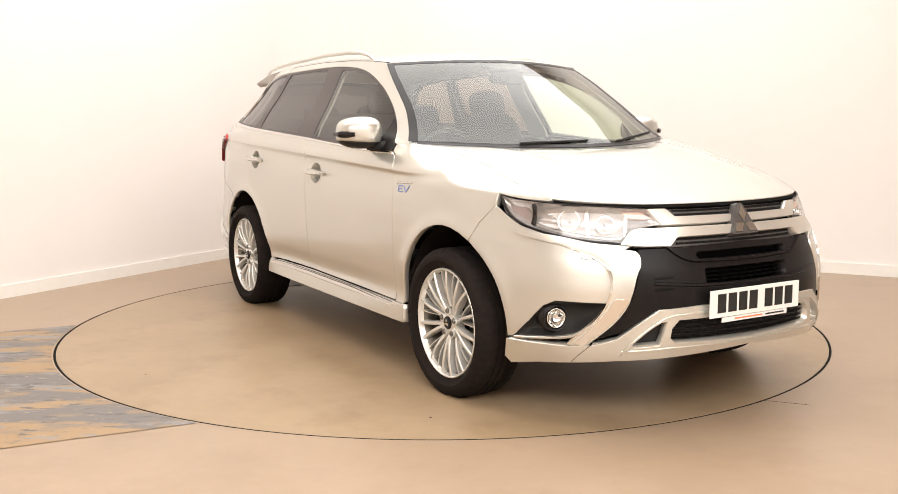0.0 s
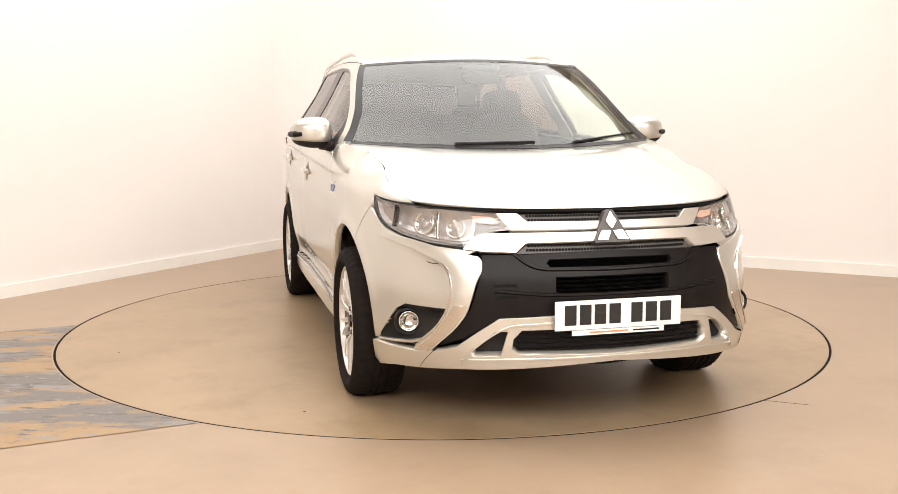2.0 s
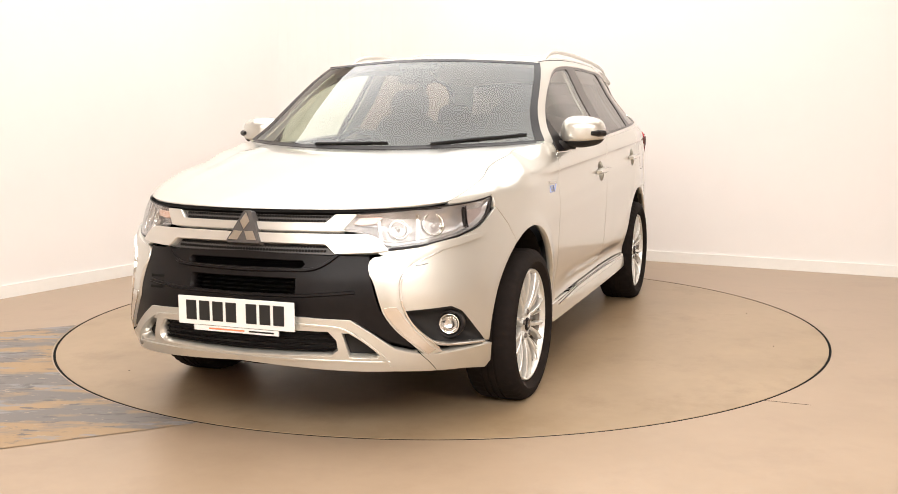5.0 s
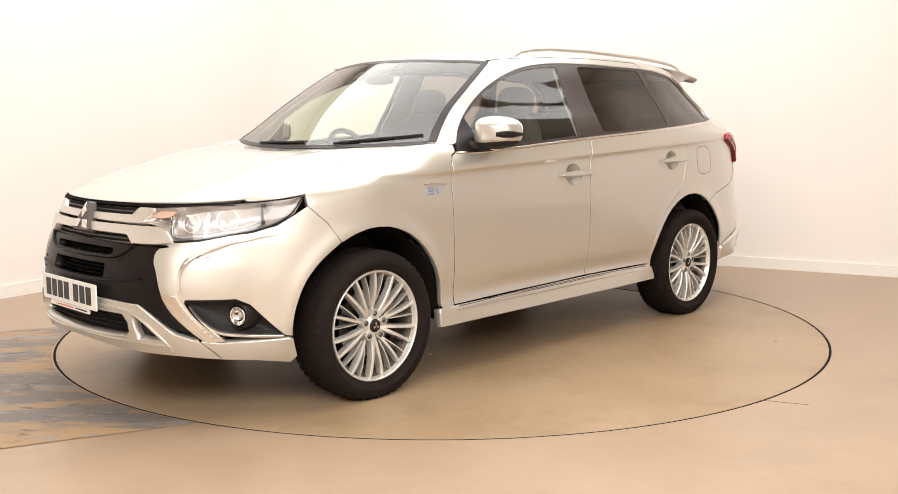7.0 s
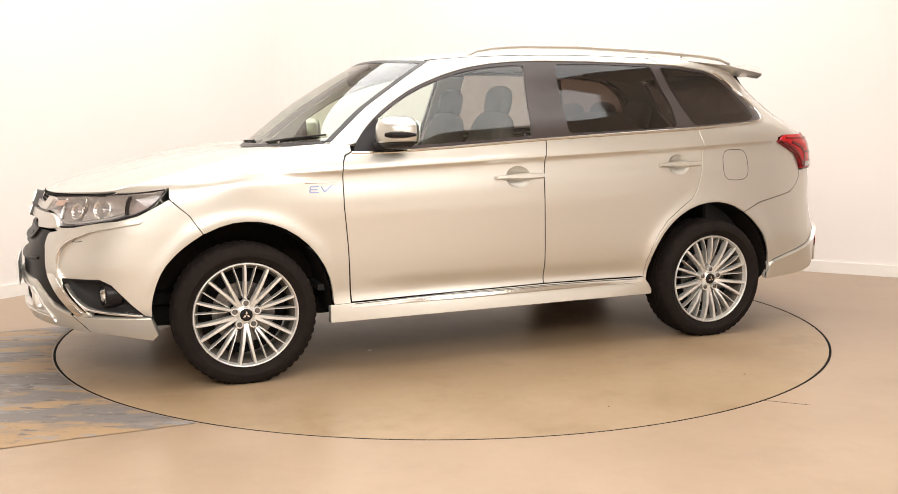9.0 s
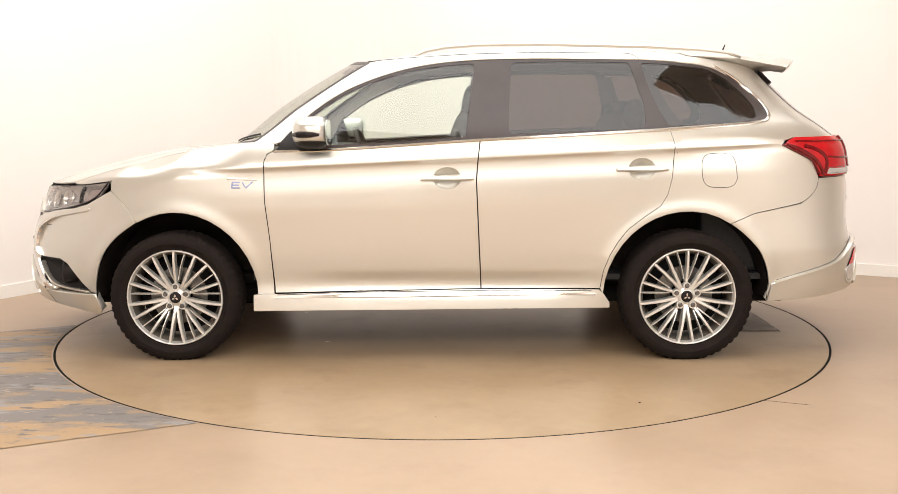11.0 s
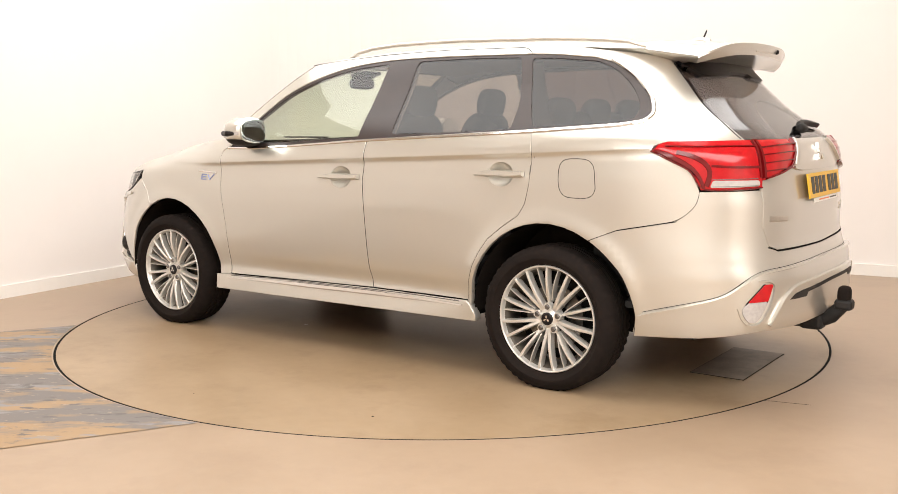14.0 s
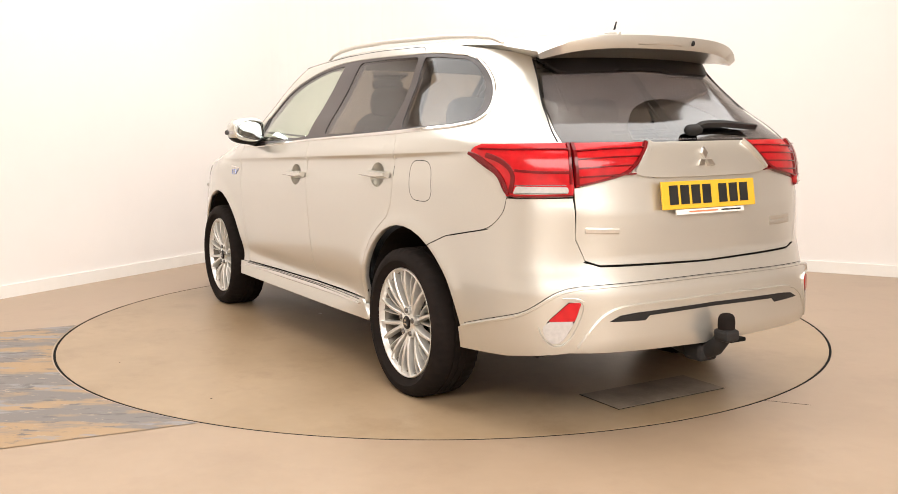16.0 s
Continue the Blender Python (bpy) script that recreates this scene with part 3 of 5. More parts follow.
DLO_REAR = [(-1.985, 1.512), (-2.055, 1.46), (-2.078, 1.37), (-2.06, 1.30), (-2.00, 1.255), (-1.88, 1.232)]
DLO_LOW = [(-1.82, 1.228), (-1.24, 1.198), (-.26, 1.150), (.30, 1.114), (.60, 1.097), (.77, 1.095)]
FENDER_TOP = [(.90, 1.137), (1.1, 1.122), (1.3, 1.102), (1.5, 1.072), (1.7, 1.028), (1.9, .972), (2.04, .926)]
HEADLIGHT = [(2.485, .828), (2.425, .890), (2.30, .899), (2.13, .907), (1.95, .914), (1.83, .922), (1.765, .937), (1.80, .862), (1.87, .822), (1.99, .792), (2.15, .768), (2.30, .757), (2.345, .805), (2.40, .822)]


def hood_surface():
    top = np.array(FENDER_TOP)

    def edge(c):
        u = .90 + (2.04 - .90) * c
        return wrap(u, spline(top[:, 0], top[:, 1], u))

    def rear(v):
        w = 1 - v * v
        e = edge(np.zeros_like(v))
        return np.stack([e[..., 0] + .27 * w, e[..., 1] * v, e[..., 2] - .032 * w], -1)

    def front(v):
        return nose(v * (U_NOSE - 2.04), .906 + .020 * v ** 2)

    def f(v, c):
        v, c = np.broadcast_arrays(np.asarray(v, float), np.asarray(c, float))
        cc, vv = c[..., None], v[..., None]
        L, flip = edge(c), np.array([1, -1, 1])
        sides = (1 + vv) / 2 * L + (1 - vv) / 2 * L * flip
        e0, e1 = edge(np.zeros_like(c)), edge(np.ones_like(c))
        corners = (1 - cc) * ((1 + vv) / 2 * e0 + (1 - vv) / 2 * e0 * flip) + cc * ((1 + vv) / 2 * e1 + (1 - vv) / 2 * e1 * flip)
        p = (1 - cc) * rear(v) + cc * front(v) + sides - corners
        # crown, and two soft ridges
        lift = .018 * np.sin(np.pi * np.clip(c, 0, 1)) * (1 - v ** 2) + .008 * np.exp(-((np.abs(v) - .72 + .12 * c) / .07) ** 2) * np.clip(np.sin(np.pi * np.clip(c, 0, 1)), 0, 1)
        p = p + np.stack([0 * lift, 0 * lift, lift], -1)
        return p
    return f


def roof_surface():
    t = np.array(TOP_EDGE)[::-1]

    def f(v, c):
        v, c = np.broadcast_arrays(np.asarray(v, float), np.asarray(c, float))
        u = .31 + (-2.31 - .31) * c
        e = wrap(u, spline(t[:, 0], t[:, 1], u))
        w = 1 - np.abs(v) ** 2.2
        bow = .15 * np.clip(1 - c / .25, 0, 1) ** 2
        return np.stack([e[..., 0] + bow * w, e[..., 1] * v, e[..., 2] + (.026 + .026 * np.sin(np.pi * np.clip(c, 0, 1)) ** .6) * w], -1)
    return f


def screen_surface():
    def f(v, c):
        v, c = np.broadcast_arrays(np.asarray(v, float), np.asarray(c, float))
        t = np.array(SCREEN_EDGE)
        u = .90 + (.31 - .90) * c
        e = wrap(u, spline(t[::-1, 0], t[::-1, 1], u))
        w = 1 - v * v
        return np.stack([e[..., 0] + (.26 * (1 - c) + .15 * c) * w, e[..., 1] * v, e[..., 2] + (-.03 * (1 - c) + .026 * c + .012 * np.sin(np.pi * np.clip(c, 0, 1))) * w], -1)
    return f


def rect(a0, a1, b0, b1):
    return [(a0, b0), (a1, b0), (a1, b1), (a0, b1)]


def build_side(car, s):
    f = side(s)
    arch_f = lambda a0, a1: arc(FX, WZ, ARCH, a0, a1)
    arch_r = lambda a0, a1: arc(RX, WZ, ARCH, a0, a1)
    # wing
    poly = FENDER_TOP + [(2.02, .916), (1.95, .918), (1.83, .926), (1.765, .94), (1.74, .89), (1.62, .81), (1.545, .725)] + arch_f(62, 180) + [(.905, .345), (.815, .347), (.83, .632), (.85, .834), (.852, .996), (.848, 1.045), (.835, 1.080), (.80, 1.098), (.80, 1.13), (.86, 1.137)]
    panel("front_wing", f, poly, PAINT, car, thick=.03, step=.02, crease=True)
    # doors
    bowl = lambda u0, z0: [(u0 + .070 * math.cos(t), z0 + .055 * math.sin(t)) for t in np.linspace(0, 2 * math.pi, 24, endpoint=False)]
    f_bowl, r_bowl = bowl(-.09, .951), bowl(-1.09, .994)
    fd = panel("front_door", f, [(.852, .996), (.85, .834), (.83, .632), (.812, .352), (.28, .362), (-.265, .372), (-.252, .66), (-.24, .942), (-.25, 1.061), (-.26, 1.146), (.30, 1.110), (.60, 1.093), (.80, 1.094), (.834, 1.078), (.848, 1.045)], PAINT, car, gap=.0042, step=.018, holes=[f_bowl], crease=True)
    rd = panel("rear_door", f, [(-.26, 1.146), (-.25, 1.061), (-.24, .942), (-.252, .66), (-.265, .372), (-.60, .372), (-.885, .371)] + [(-.90, .47), (-.93, .552), (-.97, .62), (-1.02, .684), (-1.10, .745), (-1.19, .804), (-1.225, .86), (-1.25, .95), (-1.268, 1.108), (-1.262, 1.196)], PAINT, car, gap=.0042, step=.018, holes=[r_bowl], crease=True)
    # dark strips added behind the door gaps, in place of the shade in them
    for line in ([(.84, 1.06), (.852, .996), (.85, .834), (.83, .632), (.812, .352)], [(-.26, 1.14), (-.25, 1.061), (-.24, .942), (-.252, .66), (-.265, .372)],
                 [(-1.262, 1.19), (-1.268, 1.108), (-1.25, .95), (-1.225, .86), (-1.19, .804), (-1.10, .745), (-1.02, .684), (-.97, .62), (-.93, .552), (-.90, .47), (-.887, .375)]):
        ribbon("door_seal", f, line, .03, DARK, fd if line[0][0] > -1 else rd, off=-.0035, thick=.016)
    # quarter panel with the rear pillar
    poly = [(-1.262, 1.196), (-1.268, 1.108), (-1.25, .95), (-1.225, .86), (-1.19, .804), (-1.10, .745), (-1.02, .684), (-.97, .62), (-.93, .552), (-.90, .47), (-.885, .371), (-.90, .345)] + arch_r(0, 122)[1:] + [(-1.70, .765), (-1.97, .815), (-2.03, .86), (-2.06, .905), (-2.07, .945), (-2.045, 1.03), (-1.98, 1.06), (-1.88, 1.11), (-1.91, 1.135), (-1.97, 1.15), (-2.335, 1.155), (-2.31, 1.30), (-2.31, 1.52)] + TOP_EDGE[-2:3:-1] + DLO_TOP[-3:] + DLO_REAR + [(-1.82, 1.228)]
    qp = panel("quarter_panel", f, poly, PAINT, car, gap=.0015, thick=.03, step=.022, crease=True)
    # roof rail of the body with the front pillar
    poly = SCREEN_EDGE + TOP_EDGE[1:5] + [(-1.12, 1.563)] + flow(DLO_TOP[:9])[:0:-1] + [(.77, 1.14), (.80, 1.132), (.86, 1.135)]
    panel("side_frame", f, poly, PAINT, car, gap=.0)
    # sill
    sill = panel("sill", f, [(.925, .258), (.925, .346), (.815, .3485), (.28, .3590), (-.265, .3690), (-.88, .3680), (-.905, .346), (-.935, .30), (-.935, .272)], PAINT, car, off=.012, thick=.05)
    ribbon("sill_moulding", f, [(.82, .328), (.4, .336), (-.3, .344), (-.86, .343)], [.008, .030, .030, .012], CHROME, sill, off=.021, thick=.008, label="bright moulding along the sill")
    ribbon("sill_strip", f, [(.80, .3425), (.4, .352), (-.3, .3605), (-.84, .3605)], .007, GREY_PLASTIC, sill, off=.0145, thick=.004, label="dark line along the sill")
    # glazing: black frame, then the panes
    outline = flow(DLO_TOP[:9]) + flow(DLO_TOP[9:] + DLO_REAR) + DLO_LOW
    panes = [("front_glass", rounded([(.60, 1.122), (.30, 1.132), (-.185, 1.163), (-.235, 1.545)], .012)[4:] + flow([(-.215, 1.545), (.01, 1.527), (.21, 1.482), (.41, 1.407), (.53, 1.335), (.635, 1.262)]) + [(.60, 1.122)], GLASS, fd),
             ("rear_glass", rounded([(-.425, 1.552), (-.405, 1.176), (-1.125, 1.206), (-1.145, 1.33), (-1.08, 1.548), (-.75, 1.555)], .03), GLASS_DARK, rd),
             ("quarter_glass", rounded([(-1.165, 1.544), (-1.26, 1.216), (-1.80, 1.238), (-1.93, 1.262), (-2.005, 1.315), (-2.025, 1.40), (-1.99, 1.475), (-1.89, 1.518), (-1.5, 1.536)], .03), GLASS_DARK, qp)]
    panel("window_frame", f, outline, PILLAR_BLACK, car, off=-.006, thick=.02, gap=.001, holes=[p[1] for p in panes], step=.05)
    for name, poly, mat, owner in panes:
        g = panel(name, f, poly, mat, owner, off=-.010, thick=.003, gap=0, step=.06)
        g.visible_shadow = False
    ribbon("window_moulding", f, [(.80, 1.090), (.60, 1.092), (.30, 1.108), (-.26, 1.144), (-1.24, 1.193), (-1.80, 1.222), (-1.95, 1.238), (-2.04, 1.275), (-2.084, 1.33), (-2.088, 1.40), (-2.058, 1.472), (-1.985, 1.524)], [.014, .014, .014, .015, .016, .018, .02, .022, .02, .012], CHROME, qp, off=.006)
    # handles
    for u0, z0, door in ((-.09, .951, fd), (-1.09, .994, rd)):
        panel("handle_recess", f, f_bowl if door is fd else r_bowl, PAINT, door, off=-.0005, thick=.003, gap=-.001, step=.008, dome=-.034, label="hollow behind the handle")
        ribbon("handle", f, [(u0 + .135, z0 - .004), (u0 + .10, z0), (u0 - .09, z0 + .001), (u0 - .135, z0 + .003)], [.016, .032, .036, .026], PAINT, door, off=.036, thick=-.004)
    # tank flap
    if s > 0:
        ribbon("flap_gap", f, rounded(rect(-1.60, -1.41, .898, 1.073), .045, 6) + [rounded(rect(-1.60, -1.41, .898, 1.073), .045, 6)[0]], .0032, BLACK_MATT, qp, off=.0006, thick=.002)
    # headlight
    hl = panel("headlight", f, HEADLIGHT, LENS, car, off=.002, thick=.004, gap=.002, step=.03)
    hl.visible_shadow = False
    panel("reflector_bowl", f, HEADLIGHT, LAMP_BOWL, hl, off=-.003, thick=.004, gap=.004, step=.018, dome=-.045)
    ribbon("headlight_rim", f, [(1.775, .93), (1.805, .862), (1.875, .822), (1.99, .792), (2.15, .767), (2.30, .757)], .008, BLACK_GLOSS, hl, off=.0025, thick=.012)
    ribbon("headlight_top", f, [(1.78, .934), (1.95, .914), (2.13, .906), (2.42, .891)], .005, BLACK_GLOSS, hl, off=.0025, thick=.012)
    # front bumper corner
    poly = [(2.345, .75), (2.30, .752), (2.15, .763), (1.99, .787), (1.87, .817), (1.80, .855), (1.74, .89), (1.62, .81), (1.545, .725)] + arch_f(61, 0)[1:] + [(1.80, .352), (1.865, .415), (1.945, .497), (2.00, .522), (2.21, .522), (2.245, .60), (2.23, .695)]
    panel("bumper_corner", f, poly, PAINT, car)
    # inner walls, so that nothing is seen through the gaps
    panel("door_lining", f, [(.84, 1.085), (.84, .40), (-.86, .40), (-1.0, .70), (-1.2, .83), (-1.9, .83), (-2.1, 1.0), (-1.9, 1.2), (-1.2, 1.18), (-.26, 1.13), (.6, 1.08)], TRIM_DARK, car, off=-.045, thick=.003, gap=0, step=.08)


def build_front(car):
    half = lambda p: mirror_half(p)
    panel("grille_backing", nose, half([(0, .905), (.70, .905), (.75, .55), (.9, .30), (0, .24)]), DARK, car, off=-.075, thick=.003, gap=0, step=.08)
    # upper wing of the grille
    up = half([(0, .856), (.33, .858), (.366, .889), (.452, .889), (.395, .825), (0, .826)])
    panel("grille_bar", nose, up, SATIN, car, off=.006, thick=.05, gap=.002, step=.03, label="upper satin silver grille bar")
    low = half([(0, .814), (.30, .815), (.50, .813), (.54, .797), (.582, .750), (.50, .743), (.377, .740), (.345, .770), (.335, .775), (0, .778)])
    panel("grille_bar", nose, low, SATIN, car, off=.016, thick=.06, gap=.002, step=.03, label="lower satin silver grille bar")
    for name, poly in (("grille_strip", half([(0, .889), (.362, .889), (.328, .859), (0, .857)])), ("grille_strip", half([(0, .777), (.334, .775), (.377, .740), (0, .748)]))):
        panel(name, nose, poly, BLACK_MATT, car, off=-.012, thick=.01, gap=.001, step=.05)
    # black fascia with two slots
    fascia = half([(0, .748), (.37, .737), (.51, .735), (.522, .664), (.57, .525), (.70, .375), (.60, .41), (.47, .49), (.27, .506), (0, .506)])
    slots = [half([(0, .716), (.25, .714), (.262, .702), (.25, .690), (0, .688)]), half([(0, .650), (.233, .649), (.236, .600), (.22, .590), (0, .588)])]
    panel("fascia", nose, fascia, FASCIA_BLACK, car, off=.004, thick=.06, holes=slots, step=.03)
    # bright blades
    for s in (1, -1):
        blade = flow([(.599, .738), (.719, .763), (.826, .781), (.943, .792), (1.031, .798)], 1) + [(1.02, .780), (.816, .745), (.70, .709), (.655, .688), (.640, .670), (.632, .63), (.642, .564), (.662, .505), (.70, .454), (.756, .40), (.805, .368), (.82, .352)] + flow([(.747, .346), (.685, .395), (.621, .453), (.577, .514), (.56, .572), (.536, .638), (.513, .671), (.508, .71), (.524, .727)], 1)
        bb = panel("bright_blade", nose, [(s * a, b) for a, b in blade], PAINT, car, off=.012, thick=.05, gap=.001, step=.02, dome=.004)
        ribbon("blade_edge", nose, [(s * a, b) for a, b in flow([(.80, .743), (.70, .708), (.645, .676), (.634, .63), (.644, .564), (.664, .505), (.70, .456), (.756, .402), (.80, .372)])], [.003, .006, .010, .012, .012, .010, .009, .008, .008], CHROME, bb, off=.019, thick=.02)
        panel("blade_foot", nose, [(s * a, b) for a, b in [(.630, .545), (.645, .522), (.66, .498), (.70, .448), (.752, .394), (.79, .365), (.752, .35), (.685, .40), (.625, .458), (.583, .516), (.572, .546)]], CHROME, bb, off=.0175, thick=.02, gap=.003, step=.02)
        bez = [(.655, .520), (.86, .520), (.925, .495), (1.0, .42), (1.065, .355), (.85, .376), (.79, .380), (.70, .455)]
        fb = panel("fog_recess", nose, [(s * a, b) for a, b in bez], BLACK_MATT, car, off=-.002, thick=.01, gap=0, step=.02, dome=-.055)
        ribbon("fog_trim", nose, [(s * a, b) for a, b in [(.66, .515), (.70, .455), (.79, .382), (.86, .372), (1.06, .352)]], .011, SATIN_EDGE, fb, off=.007, thick=.02)
    # lower apron
    apron = half([(0, .508), (.27, .508), (.455, .50), (.53, .45), (.62, .385), (.70, .36), (.80, .348), (1.04, .346), (1.098, .345), (1.108, .262), (1.07, .236), (.93, .262), (.62, .292), (0, .322)])
    holes = [half([(0, .458), (.37, .452), (.40, .42), (.405, .385), (.38, .365), (0, .356)]), [(.425, .447), (.47, .447), (.565, .368), (.55, .352), (.45, .358)], [(-.425, .447), (-.47, .447), (-.565, .368), (-.55, .352), (-.45, .358)]]
    panel("apron", nose, apron, PAINT, car, off=.016, thick=.045, holes=holes, step=.035)


def build_rear(car):
    half = mirror_half
    poly = half([(0, 1.150), (.282, 1.150), (.40, 1.036), (.52, 1.008), (.640, .985), (.640, .79), (.595, .705), (.535, .685), (0, .672)])
    gate = panel("tailgate", tail, poly, PAINT, car)
    poly = [(a, b) for a, b in [(0, .668), (.53, .680), (.59, .70), (.637, .785), (.645, .948), (.925, .942), (.935, .90), (.965, .86), (1.025, .812), (1.295, .762)]]
    poly += [(u - U_TAIL, z) for u, z in arc(RX, WZ, ARCH, 122, 184)] + [(1.20, .300), (.92, .325), (.67, .362), (0, .345)]
    bumper = panel("rear_bumper", tail, half(poly), PAINT, car)
    for s in (1, -1):
        f = side(s)
        tl = panel("tail_light", f, [(-1.885, 1.112), (-1.93, 1.137), (-1.98, 1.150), (-2.35, 1.152), (-2.352, .985), (-2.345, .955), (-2.20, .948), (-2.075, .947), (-2.05, 1.03), (-1.99, 1.058)], RED, car, off=.012, thick=.03, step=.03, dome=.008)
        panel("tail_light", f, [(-2.356, 1.152), (-2.712, 1.152), (-2.665, 1.10), (-2.595, 1.036), (-2.47, 1.005), (-2.356, .985)], RED, gate, off=.012, thick=.03, step=.03, dome=.008)
    panel("rear_lining", tail, half([(0, 1.15), (.95, 1.10), (.95, .60), (0, .60)]), TRIM_DARK, car, off=-.045, thick=.003, gap=0, step=.08)
    win = half([(0, 1.160), (.66, 1.158), (.675, 1.3), (.67, 1.50), (0, 1.515)])
    g = panel("rear_window", tail, win, GLASS_REAR, gate, off=-.004, thick=.003, gap=0, step=.06)
    g.visible_shadow = False


def build_wheel(car, x, s):
    base = new("wheel")
    base.parent = car
    base.matrix_basis = pose(x, s * .792, .331, 0, 0, 0 if s > 0 else 180)
    w, big = .110, Vector((1.025, 1, 1.025))
    bm = bmesh.new()
    prof = [(.248, -.085), (.268, -.108), (.300, -w - .008), (.322, -w + .004), (.333, -w + .022), (.3365, -.050), (.3365, -.036), (.331, -.035), (.331, -.028), (.3365, -.027), (.3365, -.005), (.331, -.004), (.331, .004), (.3365, .005), (.3365, .027), (.331, .028), (.331, .035), (.3365, .036), (.3365, .074), (.333, w - .016), (.324, w - .006), (.318, w + .001), (.306, w + .006), (.304, w + .0085), (.285, w + .008), (.283, w + .0055), (.268, .106), (.256, .094), (.248, .085)]
    grown = [(r if r < .29 else r + .0055 * min(1, (r - .29) / .03), y) for r, y in prof]
    lathe(bm, grown, 156)
    # cross grooves between the shoulder blocks, and the flat that the load gives
    for i, v in enumerate(bm.verts):
        r, y = grown[i % len(grown)]
        if r > .325 and abs(y) > .04 and (i // len(grown)) % 3 == 0:
            v.co.x, v.co.z = v.co.x * .982, v.co.z * .982
        v.co.z = max(v.co.z, -.330)
    bmesh.ops.recalc_face_normals(bm, faces=bm.faces)
    tyre = smooth(part("tyre", bm, RUBBER, base))
    tyre.data.set_sharp_from_angle(angle=radians(50))
    bm = bmesh.new()
    lathe(bm, [(.230, .074), (.2355, .086), (.2375, .096), (.240, .099), (.2445, .098), (.2465, .09), (.246, .08), (.24, .07)], 72)
    bmesh.ops.recalc_face_normals(bm, faces=bm.faces)
    smooth(part("rim", bm, ALLOY, base)).scale = big
    bm = bmesh.new()
    lathe(bm, [(.242, -.09), (.224, -.08), (.216, -.03), (.217, .05), (.231, .075)], 48)
    bmesh.ops.recalc_face_normals(bm, faces=bm.faces)
    smooth(part("barrel", bm, ALLOY_DARK, base)).scale = big
    # in each fifth: one broad spoke over the nut, two slim ones beside it, and a forked pair
    for i in range(5):
        for root, tip, start, wide in ((0, 0, .074, .0075), (7, 13.5, .085, .0032), (-7, -13.5, .085, .0032), (32, 27, .040, .0085), (40, 45, .040, .0085)):
            root, tip = math.radians(72 * i + 90 + root), math.radians(72 * i + 90 + tip)
            bm = bmesh.new()
            rows = []
            for t in np.linspace(0, 1, 7):
                rad = start + (.236 - start) * t
                ang = root + (tip - root) * t ** .55
                wdt = wide * (1 - .22 * t)
                y = .092 - .024 * (1 - t) ** 2 + .006 * math.sin(math.pi * t) - (.010 if wide < .005 else 0)
                c, sn = math.cos(ang), math.sin(ang)
                rows.append([bm.verts.new((rad * c - h * sn, yy, rad * sn + h * c)) for h, yy in ((-wdt * 1.35, y - .035), (-wdt, y - .004), (-wdt * .7, y), (wdt * .7, y), (wdt, y - .004), (wdt * 1.35, y - .035))])
            for p, q in zip(rows, rows[1:]):
                for h in range(6):
                    bm.faces.new((p[h], p[(h + 1) % 6], q[(h + 1) % 6], q[h]))
            bm.faces.new(rows[0])
            bm.faces.new(rows[-1])
            bmesh.ops.recalc_face_normals(bm, faces=bm.faces)
            part("spoke", bm, ALLOY, base).scale = big
    bm = bmesh.new()
    lathe(bm, [(0, .080), (.03, .080), (.034, .076), (.046, .070), (.058, .058), (.062, .03)], 32)
    bmesh.ops.recalc_face_normals(bm, faces=bm.faces)
    smooth(part("hub", bm, ALLOY, base))
    bm = bmesh.new()
    lathe(bm, [(0, .091), (.024, .090), (.030, .085), (.030, .07)], 24)
    cap = part("centre_cap", bm, BLACK_GLOSS, base)
    bm = bmesh.new()
    diamonds(bm, pose(0, .0905, 0), .0115, -.002, .0015)
    part("cap_emblem", bm, CHROME, cap)
    bm = bmesh.new()
    lathe(bm, [(.07, .01), (.150, .01), (.150, -.01), (.07, -.01)], 48)
    part("brake_disc", bm, STEEL, base)
    bm = bmesh.new()
    lathe(bm, [(.0, -.02), (.205, -.02), (.205, -.03)], 32)
    part("back_plate", bm, DARK, base)
    for i in range(5):
        a = math.radians(72 * i + 90)
        bm = bmesh.new()
        lathe(bm, [(0, .090), (.009, .090), (.0125, .086), (.0130, .05)], 10, pose(.056 * math.cos(a), 0, .056 * math.sin(a)))
        part("wheel_nut", bm, STEEL, base)
        bm = bmesh.new()
        lathe(bm, [(.013, .083), (.0185, .0835), (.020, .078), (.020, .05)], 14, pose(.056 * math.cos(a), 0, .056 * math.sin(a)))
        part("nut_recess", bm, ALLOY, base)


def build_under(car):
    bm = bmesh.new()
    box(bm, (-1.95, -.60, .25), (1.95, .60, .36), .03)
    box(bm, (-2.1, -.62, .36), (2.05, .62, .42), .01)
    box(bm, (-.88, -.78, .275), (.88, .78, .34), .02)
    part("underbody", bm, DARK, car)
    for x in (FX, RX):
        for s in (1, -1):
            bm = bmesh.new()
            rows = []
            for a in np.linspace(-4, 184, 24):
                c, q = math.cos(math.radians(a)), math.sin(math.radians(a))
                rows.append([bm.verts.new((x + .425 * c, s * yy, WZ + .425 * q)) for yy in (.52, .845)])
            for p, q in zip(rows, rows[1:]):
                bm.faces.new((p[0], p[1], q[1], q[0]))
            bm.faces.new([r[0] for r in rows])
            part("arch_liner", bm, LINER, car)


